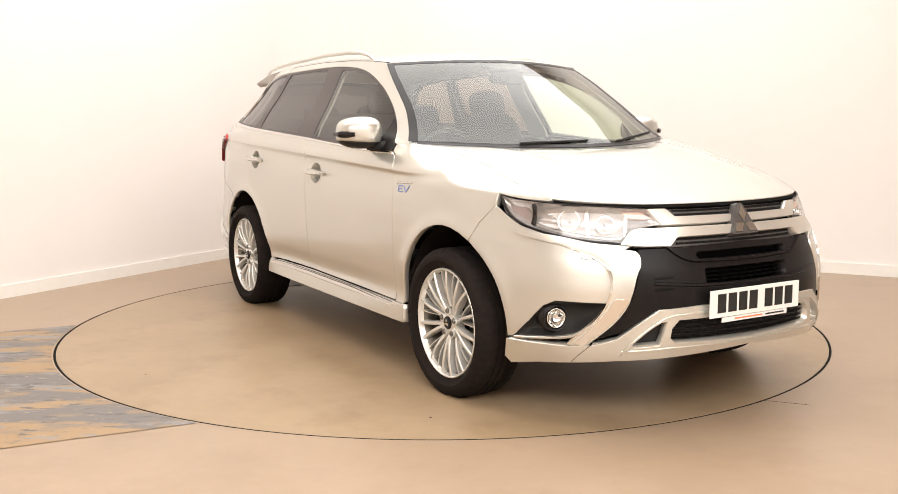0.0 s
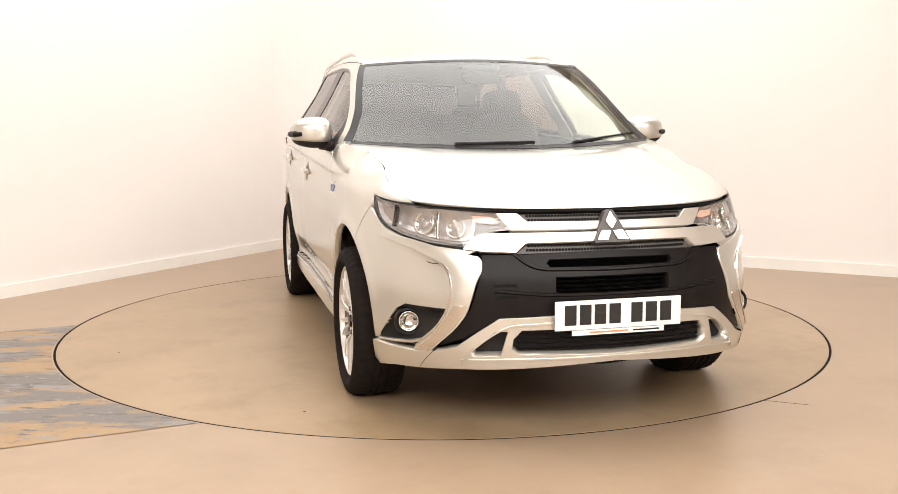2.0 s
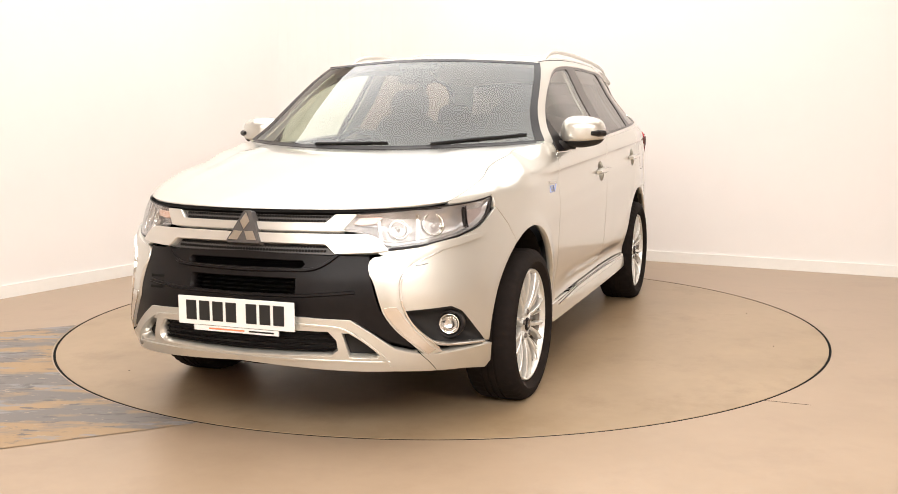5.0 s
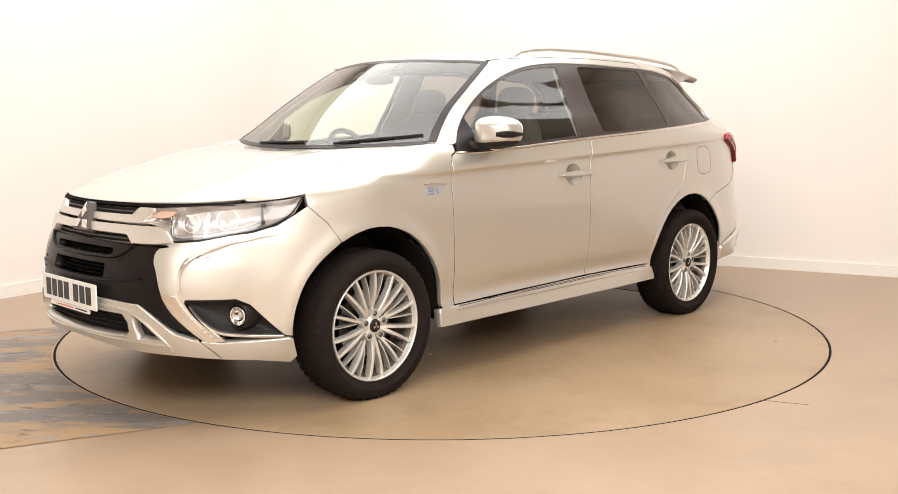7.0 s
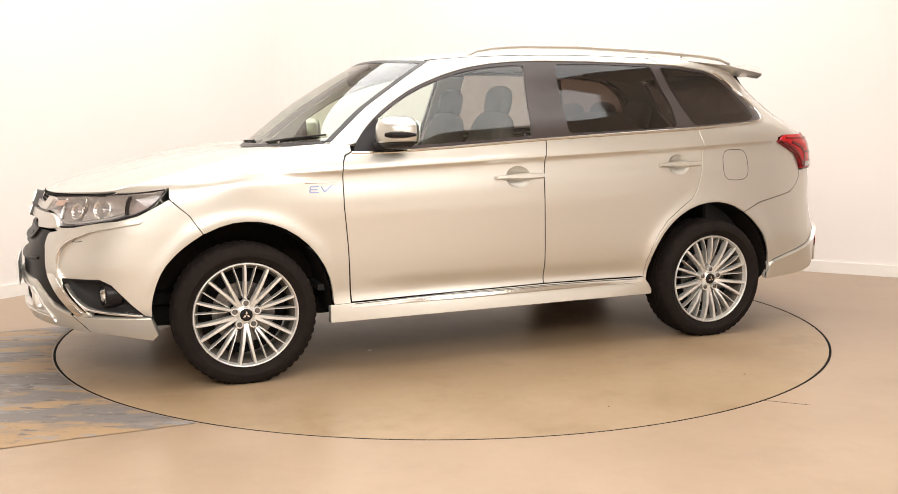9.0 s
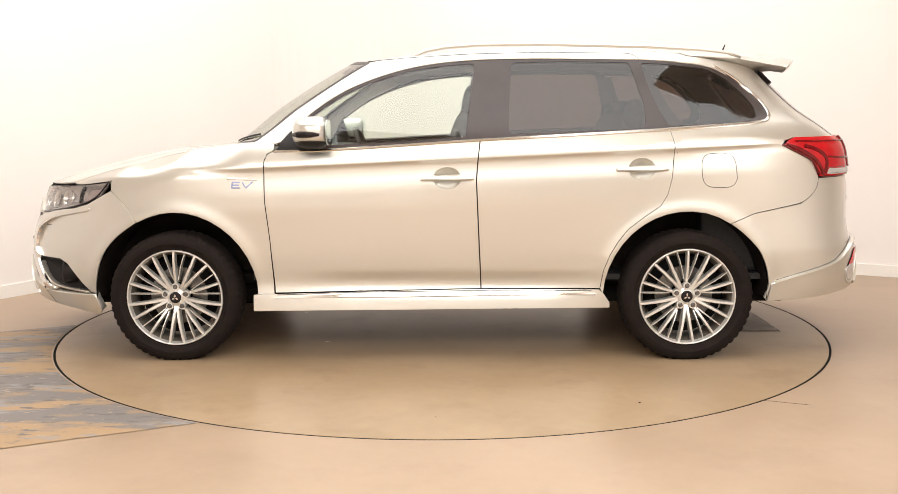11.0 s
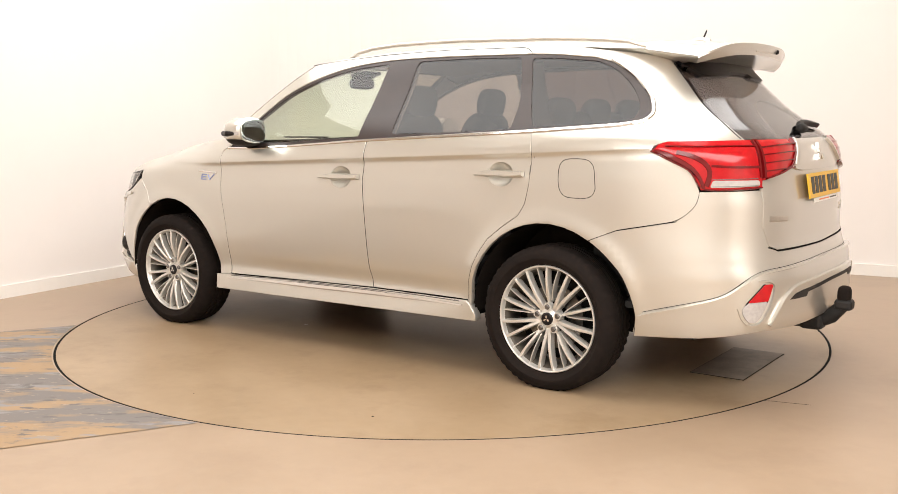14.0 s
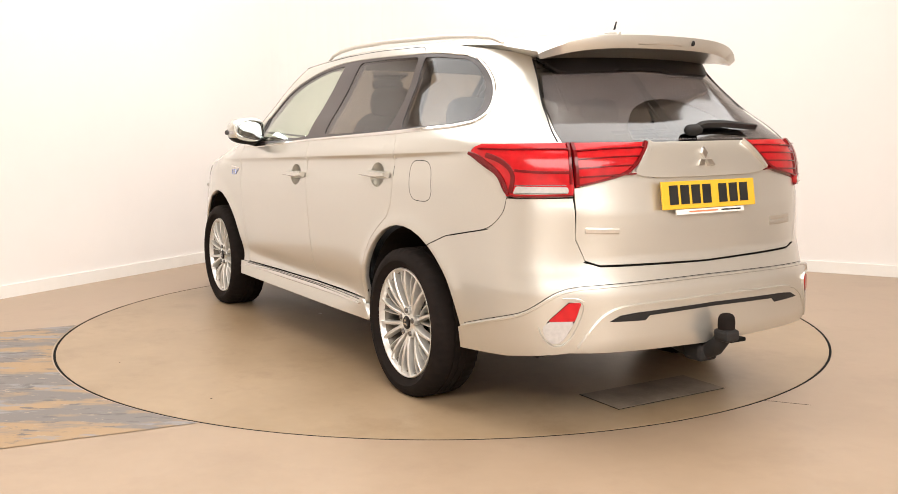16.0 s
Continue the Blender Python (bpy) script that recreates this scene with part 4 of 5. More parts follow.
def build_tops(car):
    panel("bonnet", hood_surface(), rect(-1, 1, 0, 1), PAINT, car, gap=.003, step=.06)
    panel("roof", roof_surface(), rect(-1, 1, .0, 1.0), PAINT, car, gap=.0, step=.06)
    g = panel("windscreen", screen_surface(), rect(-1, 1, .0, 1.0), GLASS_SCREEN, car, gap=.004, step=.08, thick=.004)
    g.visible_shadow = False




# ---- smaller parts of the car ----
def frame_on(f, a, b, off=0.0):
    """Pose on the surface f whose y axis points outwards and whose z axis points up along it."""
    a, b = np.array([a], float), np.array([b], float)
    n = Vector(normals(f, a, b)[0])
    z = (Vector((0, 0, 1)) - n * n.z).normalized()
    x = n.cross(z)
    m = Matrix((x, n, z)).transposed().to_4x4()
    m.translation = Vector(f(a, b)[0]) + n * off
    return m


def superq(bm, c, r, e=.5, v0=-90, v1=90, steps=28, rows=14, squeeze=None):
    """Rounded box-like body between two latitudes."""
    g = lambda t, k: math.copysign(abs(t) ** k, t)
    grid = []
    for i in range(rows + 1):
        v = math.radians(v0 + (v1 - v0) * i / rows)
        row = []
        for j in range(steps):
            u = 2 * math.pi * j / steps
            p = Vector((g(math.cos(v), e) * g(math.cos(u), e), g(math.cos(v), e) * g(math.sin(u), e), g(math.sin(v), e)))
            if squeeze:
                p = squeeze(p)
            row.append(bm.verts.new((c[0] + r[0] * p.x, c[1] + r[1] * p.y, c[2] + r[2] * p.z)))
        grid.append(row)
    for p, q in zip(grid, grid[1:]):
        for j in range(steps):
            bm.faces.new((p[j], p[(j + 1) % steps], q[(j + 1) % steps], q[j]))
    bm.faces.new(grid[0][::-1])
    bm.faces.new(grid[-1])


def lathe_part(name, profile, mat, parent, m, steps=32, label=""):
    bm = bmesh.new()
    lathe(bm, profile, steps, m)
    bmesh.ops.recalc_face_normals(bm, faces=bm.faces)
    return smooth(part(name, bm, mat, parent, label))


def child(car, name):
    return [o for o in car.children if o.name.split(".")[0] == name]


def build_lamps(car):
    for hl, s in zip(child(car, "headlight"), (1, -1)):
        f = side(s)
        for u, z, r in ((2.09, .848, .036), (2.245, .836, .030)):
            m = frame_on(f, u, z, -.050)
            lathe_part("reflector_ring", [(r * 1.35, .012), (r * 1.3, .022), (r * 1.1, .018), (r, .004), (r * .5, .0)], CHROME, hl, m)
            lathe_part("projector_lens", [(0, .03), (r * .5, .026), (r * .8, .016), (r * .95, .004), (r, 0)], LENS, hl, m)
            lathe_part("bulb", [(0, .012), (r * .3, .008), (r * .35, 0)], WHITE_LENS, hl, m, 16)
        panel("indicator", f, [(2.32, .880), (2.40, .878), (2.43, .858), (2.40, .852), (2.34, .858)], AMBER, hl, off=-.008, thick=.01, gap=0, step=.02, label="amber indicator lens")
        panel("indicator", f, [(1.80, .918), (1.90, .906), (1.93, .835), (1.88, .835), (1.82, .868)], MARKER, hl, off=-.030, thick=.01, gap=0, step=.02, label="smoked side marker")
        ribbon("running_light", f, [(2.42, .828), (2.34, .80), (2.29, .775), (2.15, .786), (1.99, .81), (1.93, .832)], .012, WHITE_LENS, hl, off=-.025, thick=.02)
        ribbon("divider", f, [(2.18, .90), (2.165, .85), (2.17, .79)], .012, CHROME, hl, off=-.02, thick=.02)
        ribbon("divider", f, [(1.945, .908), (1.955, .86), (1.93, .822)], .014, BLACK_GLOSS, hl, off=-.012, thick=.02)
        ribbon("divider", f, [(2.33, .892), (2.335, .85), (2.315, .79)], .010, CHROME, hl, off=-.02, thick=.02)
    for fb, s in zip(child(car, "fog_recess"), (1, -1)):
        m = pose(1.958, s * .738, .448, 0, 0, -90 + s * 14)
        lathe_part("fog_bezel", [(.060, -.06), (.058, .004), (.052, .012), (.046, .006), (.044, -.02)], BLACK_GLOSS, fb, m)
        lathe_part("fog_ring", [(.043, -.004), (.041, .008), (.037, .010), (.034, -.004), (.02, -.018), (0, -.022)], CHROME, fb, m)
        lathe_part("fog_lens", [(0, .014), (.02, .013), (.034, .009), (.037, .004)], LENS, fb, m)
    # tail lights: dark lines, clear segment
    outer = child(car, "tail_light")
    gate = child(car, "tailgate")[0]
    inner = [o for o in gate.children if o.name.startswith("tail_light")]
    for tl, gl, s in zip(outer, inner, (1, -1)):
        f = side(s)
        panel("reversing_lens", f, rounded([(-2.130, .988), (-2.325, .986), (-2.325, .964), (-2.20, .960), (-2.115, .960)], .008), WHITE_LENS, tl, off=.021, thick=.006, gap=0, step=.02, label="clear reversing lens")
        ribbon("lens_bar", f, [(-2.00, 1.105), (-2.08, 1.085), (-2.13, 1.045), (-2.12, 1.00), (-2.10, .965)], .030, RED_DEEP, tl, off=.0225, thick=.004)
        ribbon("lens_bar", f, [(-2.13, 1.05), (-2.22, 1.043), (-2.345, 1.043)], .016, RED_DEEP, tl, off=.0225, thick=.004)
        ribbon("lens_bar", f, [(-1.96, 1.128), (-2.10, 1.125), (-2.345, 1.124)], .008, RED_DEEP, tl, off=.0225, thick=.004)
        for z in (1.124, 1.095, 1.063, 1.030):
            end = -2.68 + (1.135 - z) * .62
            ribbon("lens_bar", f, [(-2.362, z - .006), (-2.5, z), (end, z + .003)], .009, RED_DEEP, gl, off=.0225, thick=.004)
        ribbon("lens_edge", f, [(-2.362, 1.145), (-2.366, 1.07), (-2.362, .995)], .022, RED_DEEP, gl, off=.0225, thick=.004)
        ribbon("lens_edge", f, [(-2.345, 1.145), (-2.341, 1.05), (-2.338, .998)], .016, RED_DEEP, tl, off=.0225, thick=.004)
        ribbon("lens_edge", f, [(-2.70, 1.145), (-2.652, 1.095), (-2.588, 1.040), (-2.47, 1.011), (-2.37, .993)], [.026, .022, .016, .012, .010], RED_DEEP, gl, off=.0225, thick=.004)
        ribbon("lens_edge", f, [(-1.90, 1.118), (-1.96, 1.092), (-2.02, 1.062), (-2.062, 1.035), (-2.085, .99), (-2.09, .956)], [.010, .030, .030, .026, .022, .016], RED_DEEP, tl, off=.0215, thick=.004)
        for z in (1.005, .975):
            ribbon("lens_rib", f, [(-2.125, z - .012), (-2.32, z - .010)], .004, STEEL, tl, off=.0225, thick=.004)
        ribbon("lens_edge", f, [(-1.885, 1.112), (-1.99, 1.058), (-2.05, 1.03), (-2.07, .95), (-2.2, .95), (-2.345, .957)], .010, RED_DEEP, tl, off=.014, thick=.02)


def plate(car, name, m, mat, label, strip):
    bm = bmesh.new()
    box(bm, (-.26, -.004, -.056), (.26, .004, .056), .002)
    pl = part(name, bm, mat, car, label)
    pl.matrix_basis = m
    x = -.222
    for k in range(7):
        if k == 4:
            x += .030
        bm = bmesh.new()
        box(bm, (-x - .047, .0042, -.037), (-x, .0056, .040))
        part("plate_bar", bm, INK, pl)
        x += .0605
    bm = bmesh.new()
    box(bm, (-.19, -.003, -.078), (.19, .002, -.058))
    st = part("dealer_strip", bm, PLATE_WHITE, pl, strip)
    for x0, x1, ink in ((-.12, .04, ORANGE_INK), (.06, .17, INK)):
        bm = bmesh.new()
        box(bm, (-x1, .0022, -.071), (-x0, .0032, -.065))
        part("text_bar", bm, ink, st)
    return pl


def diamonds(bm, m, e, y0, y1):
    """Three raised rhombs that meet in one point, on the plane y = 0 of m."""
    for k in range(3):
        a = math.radians(90 + 120 * k)
        ring = [(.12 * e, a), (e, a - math.pi / 6), (1.732 * e, a), (e, a + math.pi / 6)]
        lo = [bm.verts.new(m @ Vector((r * math.cos(t), y0, r * math.sin(t)))) for r, t in ring]
        hi = [bm.verts.new(m @ Vector((r * .97 * math.cos(t), y1, r * .97 * math.sin(t)))) for r, t in ring]
        bm.faces.new(hi)
        for i in range(4):
            bm.faces.new((lo[i], lo[(i + 1) % 4], hi[(i + 1) % 4], hi[i]))
    bmesh.ops.recalc_face_normals(bm, faces=bm.faces)


def emblem(owner, f, a, b, e, off, dark):
    """Bright three-part emblem, with a dark shield behind it at the front."""
    m = frame_on(f, a, b, off)
    if dark:
        bm = bmesh.new()
        tri = [(-1.70, -1.12), (1.70, -1.12), (1.78, -.92), (.42, 1.86), (.22, 1.98), (-.22, 1.98), (-.42, 1.86), (-1.78, -.92)]
        lo = [bm.verts.new((x * e, -.03, z * e)) for x, z in tri]
        hi = [bm.verts.new((x * e * .95, .004, z * e * .95)) for x, z in tri]
        bm.faces.new(hi)
        for i in range(8):
            bm.faces.new((lo[i], lo[(i + 1) % 8], hi[(i + 1) % 8], hi[i]))
        bmesh.ops.recalc_face_normals(bm, faces=bm.faces)
        bm.transform(m)
        owner = part("emblem_base", bm, GREY_PLASTIC, owner)
    bm = bmesh.new()
    diamonds(bm, m, e, -.004, .011)
    part("emblem", bm, CHROME, owner)


def build_front_details(car):
    plate(car, "number_plate", pose(2.338, 0, .512, 0, 0, -90), PLATE_WHITE, "white front number plate", "white dealer strip with orange and black bars")
    emblem(car, nose, 0.0, .814, .044, .022, True)
    # mesh of the two grille strips
    for strip, z0, z1, half in zip(child(car, "grille_strip"), (.866, .754), (.882, .770), (.345, .36)):
        strip.data.materials[0] = GREY_PLASTIC
        bm = bmesh.new()
        for j, z in enumerate(np.linspace(z0, z1, 2)):
            for i in range(-26, 27):
                a = (i + .5 * (j % 2)) * .0128
                if abs(a) > half - (.02 if (z0 > .8) == (j == 0) else 0):
                    continue
                m = frame_on(nose, a, z, -.0105)
                bmesh.ops.create_cone(bm, cap_ends=True, segments=6, radius1=.0060, radius2=.0056, depth=.003, matrix=m @ pose(0, 0, 0, 90))
        tagged(part("grille_mesh", bm, DARK, strip), kind="stuff")
    fascia = child(car, "fascia")[0]
    # slats in the openings
    for z, w in ((.709, .245), (.701, .25), (.694, .245), (.638, .225), (.622, .225), (.606, .225)):
        ribbon("slat", nose, [(-w, z), (0, z), (w, z)], .005, BLACK_MATT, fascia, off=-.03, thick=.05)
    ribbon("fascia_fold", nose, [(-.392, .742), (-.345, .70), (-.30, .680), (0, .674), (.30, .680), (.345, .70), (.392, .742)], .014, FASCIA_BLACK, fascia, off=.014, thick=.01)
    ribbon("fascia_fold", nose, [(-.47, .602), (-.26, .586), (0, .584), (.26, .586), (.47, .602)], .014, FASCIA_BLACK, fascia, off=.012, thick=.01)
    for z in (.622, .600, .578):
        ribbon("vent_slot", nose, [(-.388, z + .002), (-.472, z - .002)], .013, DARK, fascia, off=.0055, thick=.004)
    apron = child(car, "apron")[0]
    panel("lower_mesh", nose, mirror_half([(0, .465), (.60, .455), (.62, .35), (0, .345)]), BLACK_MATT, apron, off=-.03, thick=.003, gap=0, step=.06)
    for z in (.44, .42, .40, .38):
        ribbon("slat", nose, [(-.39, z), (0, z), (.39, z)], .006, BLACK_GLOSS, apron, off=-.012, thick=.015)
    for s in (1, -1):
        ribbon("apron_seam", nose, [(s * .715, .362), (s * .76, .32), (s * .79, .283)], .004, DARK, apron, off=.0166, thick=.002)
        ribbon("apron_ridge", nose, [(s * .0, .481), (s * .26, .481), (s * .42, .472), (s * .49, .43), (s * .585, .352), (s * .60, .315)], .010, PAINT, apron, off=.024, thick=.01)
    ribbon("apron_ridge", nose, [(-.60, .334), (-.4, .345), (0, .345), (.4, .345), (.60, .334)], .012, PAINT, apron, off=.022, thick=.01)
    for corner, s in zip(child(car, "bumper_corner"), (1, -1)):
        f = side(s)
        ribbon("washer_cover", f, [(2.205, .700), (2.20, .683), (2.15, .688), (2.125, .698)], .003, DARK, corner, off=.0008, thick=.002)
    for wing, s in zip(child(car, "front_wing"), (1, -1)):
        f = side(s)
        d = 1 if s > 0 else -1
        a0 = 1.02 if s > 0 else .905
        letters = [[(0, .0), (-.004, .028)], [(0, .0), (-.044, .0)], [(-.002, .014), (-.040, .014)], [(-.004, .028), (-.046, .028)], [(-.058, .028), (-.075, .0)], [(-.075, .0), (-.112, .032)]]
        for line in letters:
            ribbon("wing_badge", f, [(a0 + x * d, .905 + z) for x, z in line], .0065, BLUE_INK, wing, off=.004, thick=.002, label="two bright letters")
        ribbon("wing_badge", f, [(1.045, .953), (.885, .945)], .010, CHROME, wing, off=.003, thick=.002)


def build_rear_details(car):
    gate = child(car, "tailgate")[0]
    bumper = child(car, "rear_bumper")[0]
    half = mirror_half
    garnish = panel("gate_garnish", tail, half([(0, 1.148), (.275, 1.148), (.39, 1.038), (.33, 1.022), (.25, 1.015), (0, 1.013)]), PAINT, gate, off=.014, thick=.02, gap=.001, step=.04)
    for s in (1, -1):
        ribbon("garnish_edge", tail, [(s * .27, 1.144), (s * .315, 1.10), (s * .375, 1.042)], [.03, .03, .012], PAINT, garnish, off=.026, thick=.01)
    ribbon("gate_gap", tail, [(-.60, .70), (-.52, .68), (0, .670), (.52, .68), (.60, .70)], .0045, DARK, gate, off=.001, thick=.01)
    plate(car, "number_plate", pose(-2.318, 0, .945, 9, 0, 90), PLATE_YELLOW, "yellow rear number plate", "white dealer strip with orange and black bars")
    emblem(gate, tail, 0.0, 1.078, .031, .016, False)
    ribbon("gate_badge", tail, [(.60, .822), (.53, .818), (.455, .815)], .024, SATIN_EDGE, gate, off=.003, thick=.002, label="bright maker's badge, a plain bar")
    ribbon("gate_badge", tail, [(-.40, .822), (-.50, .822), (-.555, .825)], .016, SATIN_EDGE, gate, off=.003, thick=.002, label="bright model badge, a plain bar")
    ribbon("gate_badge", tail, [(-.40, .800), (-.50, .800), (-.555, .803)], .016, SATIN_EDGE, gate, off=.003, thick=.002, label="bright model badge, a plain bar")
    # black head of the rear window
    panel("window_head", tail, half([(0, 1.462), (.17, 1.460), (.21, 1.446), (.50, 1.436), (.56, 1.442), (.655, 1.495), (.655, 1.53), (0, 1.54)]), FASCIA_BLACK, gate, off=.012, thick=.02, gap=0, step=.05)
    for s in (1, -1):
        ribbon("window_edge", tail, [(s * .672, 1.16), (s * .682, 1.3), (s * .675, 1.50)], .006, BLACK_GLOSS, gate, off=.002, thick=.01)
    # thin dust that the wiper has left outside its arc
    fan = [(.34 * math.cos(t) - .02, 1.168 + .165 * math.sin(t)) for t in np.linspace(0, math.pi, 20)]
    film = panel("dust_film", tail, half([(0, 1.164), (.655, 1.162), (.668, 1.3), (.655, 1.43), (0, 1.45)]), DUST, gate, off=.0015, thick=.001, gap=0, step=.05, holes=[fan])
    film.visible_shadow = False
    # wiper
    m = frame_on(tail, -.02, 1.185, .02)
    bm = bmesh.new()
    superq(bm, (.0, .0, .0), (.045, .022, .022), .7)
    bm.transform(m)
    wiper = smooth(part("rear_wiper", bm, BLACK_MATT, gate))
    ribbon("wiper_arm", tail, [(-.01, 1.185), (-.10, 1.212), (-.25, 1.215), (-.46, 1.198)], [.024, .034, .028, .012], BLACK_MATT, wiper, off=.028, thick=-.006)
    # lower apron of the bumper
    shelf = panel("bumper_apron", tail, half([(0, .602), (.395, .600), (.60, .597), (.66, .593), (.724, .576), (.768, .548), (.814, .513), (.863, .486), (.945, .465), (1.08, .430), (1.215, .395), (1.205, .305), (.92, .322), (.67, .358), (0, .342)]), PAINT, bumper, off=.017, thick=.03, gap=0, step=.04)
    panel("skid_plate", tail, half([(0, .526), (.41, .524), (.47, .520), (.515, .507), (.555, .482), (.60, .425), (.638, .376), (.60, .362), (0, .346)]), PAINT, shelf, off=.028, thick=.02, gap=0, step=.04)
    panel("skid_insert", tail, half([(0, .505), (.41, .500), (.478, .494), (.522, .474), (.365, .468), (.345, .486), (0, .491)]), BLACK_MATT, shelf, off=.031, thick=.006, gap=0, step=.03)
    for s in (1, -1):
        f = side(s)
        lens = [(.676, .551), (.630, .551), (.655, .479), (.692, .409), (.714, .391), (.749, .393), (.770, .424), (.775, .453), (.750, .478)]
        at = lambda pts: [(s * a, b) for a, b in pts]
        ribbon("reflector_surround", tail, at(lens + lens[:1]), .007, DARK, shelf, off=.0215, thick=.012)
        ribbon("reflector_frame", tail, at(flow([(.70, .566), (.62, .566), (.606, .552), (.632, .47), (.672, .392), (.706, .374), (.755, .376), (.786, .42), (.790, .455)])), [.008, .014, .018, .018, .018, .014, .010, .006], PAINT, shelf, off=.025, thick=.02)
        panel("reflector", tail, at(rounded([(.676, .550), (.632, .550), (.656, .481), (.748, .479)], .006)), RED, shelf, off=.024, thick=.01, gap=0, step=.02, label="red rear reflector")
        panel("rear_fog_lens", tail, at(rounded([(.656, .477), (.749, .475), (.773, .452), (.768, .425), (.747, .395), (.714, .393), (.693, .411)], .012)), WHITE_LENS, shelf, off=.024, thick=.01, gap=0, step=.02, label="clear lens")
        ribbon("bumper_seam", side(s), [(-1.566, .712), (-1.70, .765), (-1.97, .815), (-2.03, .86), (-2.06, .905), (-2.07, .943)], .0024, DARK, bumper, off=.0008, thick=.003)
        lip = flow([(1.19, .402), (1.08, .433), (.945, .468), (.863, .489), (.814, .516), (.768, .551), (.724, .579), (.66, .597), (.60, .601), (.395, .604), (0, .606)])
        ribbon("apron_lip", tail, at(lip), .014, PAINT, shelf, off=.024, thick=.012)
        # dark ribbon that paints in the thin shadow above the lip
        ribbon("apron_joint", tail, at([(a, b + .010) for a, b in lip]), .0024, DARK, shelf, off=.0008, thick=.003)
    ribbon("skid_lip", tail, mirror_half([(0, .531), (.41, .529), (.47, .525), (.52, .511), (.56, .485), (.605, .427), (.64, .378)])[6::-1] + [(-a, b) for a, b in [(.41, .529), (.47, .525), (.52, .511), (.56, .485), (.605, .427), (.64, .378)]], .012, PAINT, shelf, off=.032, thick=.015)
    # tow bar
    bm = bmesh.new()
    tube(bm, [(-2.10, 0, .31), (-2.22, 0, .285), (-2.31, 0, .285), (-2.38, 0, .32), (-2.425, 0, .37), (-2.434, 0, .42)], [.034, .034, .036, .036, .032, .024], 14)
    tow = smooth(part("tow_bar", bm, BLACK_MATT, car, "black tow bar with a capped ball"))
    bm = bmesh.new()
    box(bm, (-2.475, -.038, .355), (-2.395, .038, .405), .014)
    box(bm, (-2.35, -.052, .250), (-2.24, .052, .325), .020)
    part("tow_bracket", bm, BLACK_MATT, tow)
    bm = bmesh.new()
    superq(bm, (-2.434, 0, .425), (.031, .031, .044), .66)
    smooth(part("ball_cap", bm, RUBBER, tow))
    bm = bmesh.new()
    box(bm, (-2.37, -.19, .318), (-2.30, -.10, .335), .005)
    part("socket_plate", bm, DARK, tow)


def build_mirrors(car):
    for door, s in zip(child(car, "front_door"), (1, -1)):
        shape = lambda p: Vector((p.x * (1 - .25 * max(0, p.y)) if p.x > 0 else p.x * .45, p.y, p.z * (1 - .18 * max(0, p.y))))
        c, r = (.565, .945, 1.185), (.125, .108, .082)
        parts = (("mirror_cap", -24, 90, PAINT, 1.0), ("mirror_base", -90, -24, BLACK_MATT, .985))
        for name, v0, v1, mat, k in parts:
            bm = bmesh.new()
            superq(bm, c, [q * k for q in r], .62, v0, v1, 36, 12, shape)
            bmesh.ops.transform(bm, matrix=Matrix.Diagonal((1, s, 1, 1)), verts=bm.verts)
            bmesh.ops.recalc_face_normals(bm, faces=bm.faces)
            smooth(part(name, bm, mat, door))
        bm = bmesh.new()
        tube(bm, [(.70, s * .80, 1.115), (.65, s * .85, 1.117), (.60, s * .90, 1.125)], [.035, .026, .03], 10)
        smooth(part("mirror_foot", bm, BLACK_MATT, door))
        bm = bmesh.new()
        superq(bm, (.508, s * .945, 1.188), (.004, .092, .066), .6, squeeze=lambda p: Vector((p.x, p.y, p.z * (1 - .18 * max(0, p.y * s)))))
        smooth(part("mirror_glass", bm, MIRROR, door))
        bm = bmesh.new()
        pts = [(.672, 1.012), (.645, 1.042), (.60, 1.058), (.535, 1.062)]
        for (x0, y0), (x1, y1) in zip(pts, pts[1:]):
            vs = [bm.verts.new((x, s * y, z)) for x, y, z in ((x0, y0, 1.168), (x1, y1, 1.168), (x1, y1, 1.186), (x0, y0, 1.186))]
            vi = [bm.verts.new((v.co.x - .015, v.co.y - s * .02, v.co.z)) for v in vs]
            bm.faces.new(vs)
            bm.faces.new(vi[::-1])
            for i in range(4):
                bm.faces.new((vs[i], vi[i], vi[(i + 1) % 4], vs[(i + 1) % 4]))
        bmesh.ops.recalc_face_normals(bm, faces=bm.faces)
        part("mirror_indicator", bm, WHITE_LENS, door, "indicator strip in the mirror")
        bm = bmesh.new()
        tube(bm, [(x, s * (y - .005), 1.177) for x, y in pts], [.010, .0165, .0165, .008], 8)
        part("indicator_frame", bm, BLACK_GLOSS, door)
        panel("mirror_panel", side(s), [(.79, 1.098), (.745, 1.165), (.645, 1.262), (.615, 1.13), (.61, 1.098)], BLACK_GLOSS, door, off=-.001, thick=.01, gap=.001, step=.05)


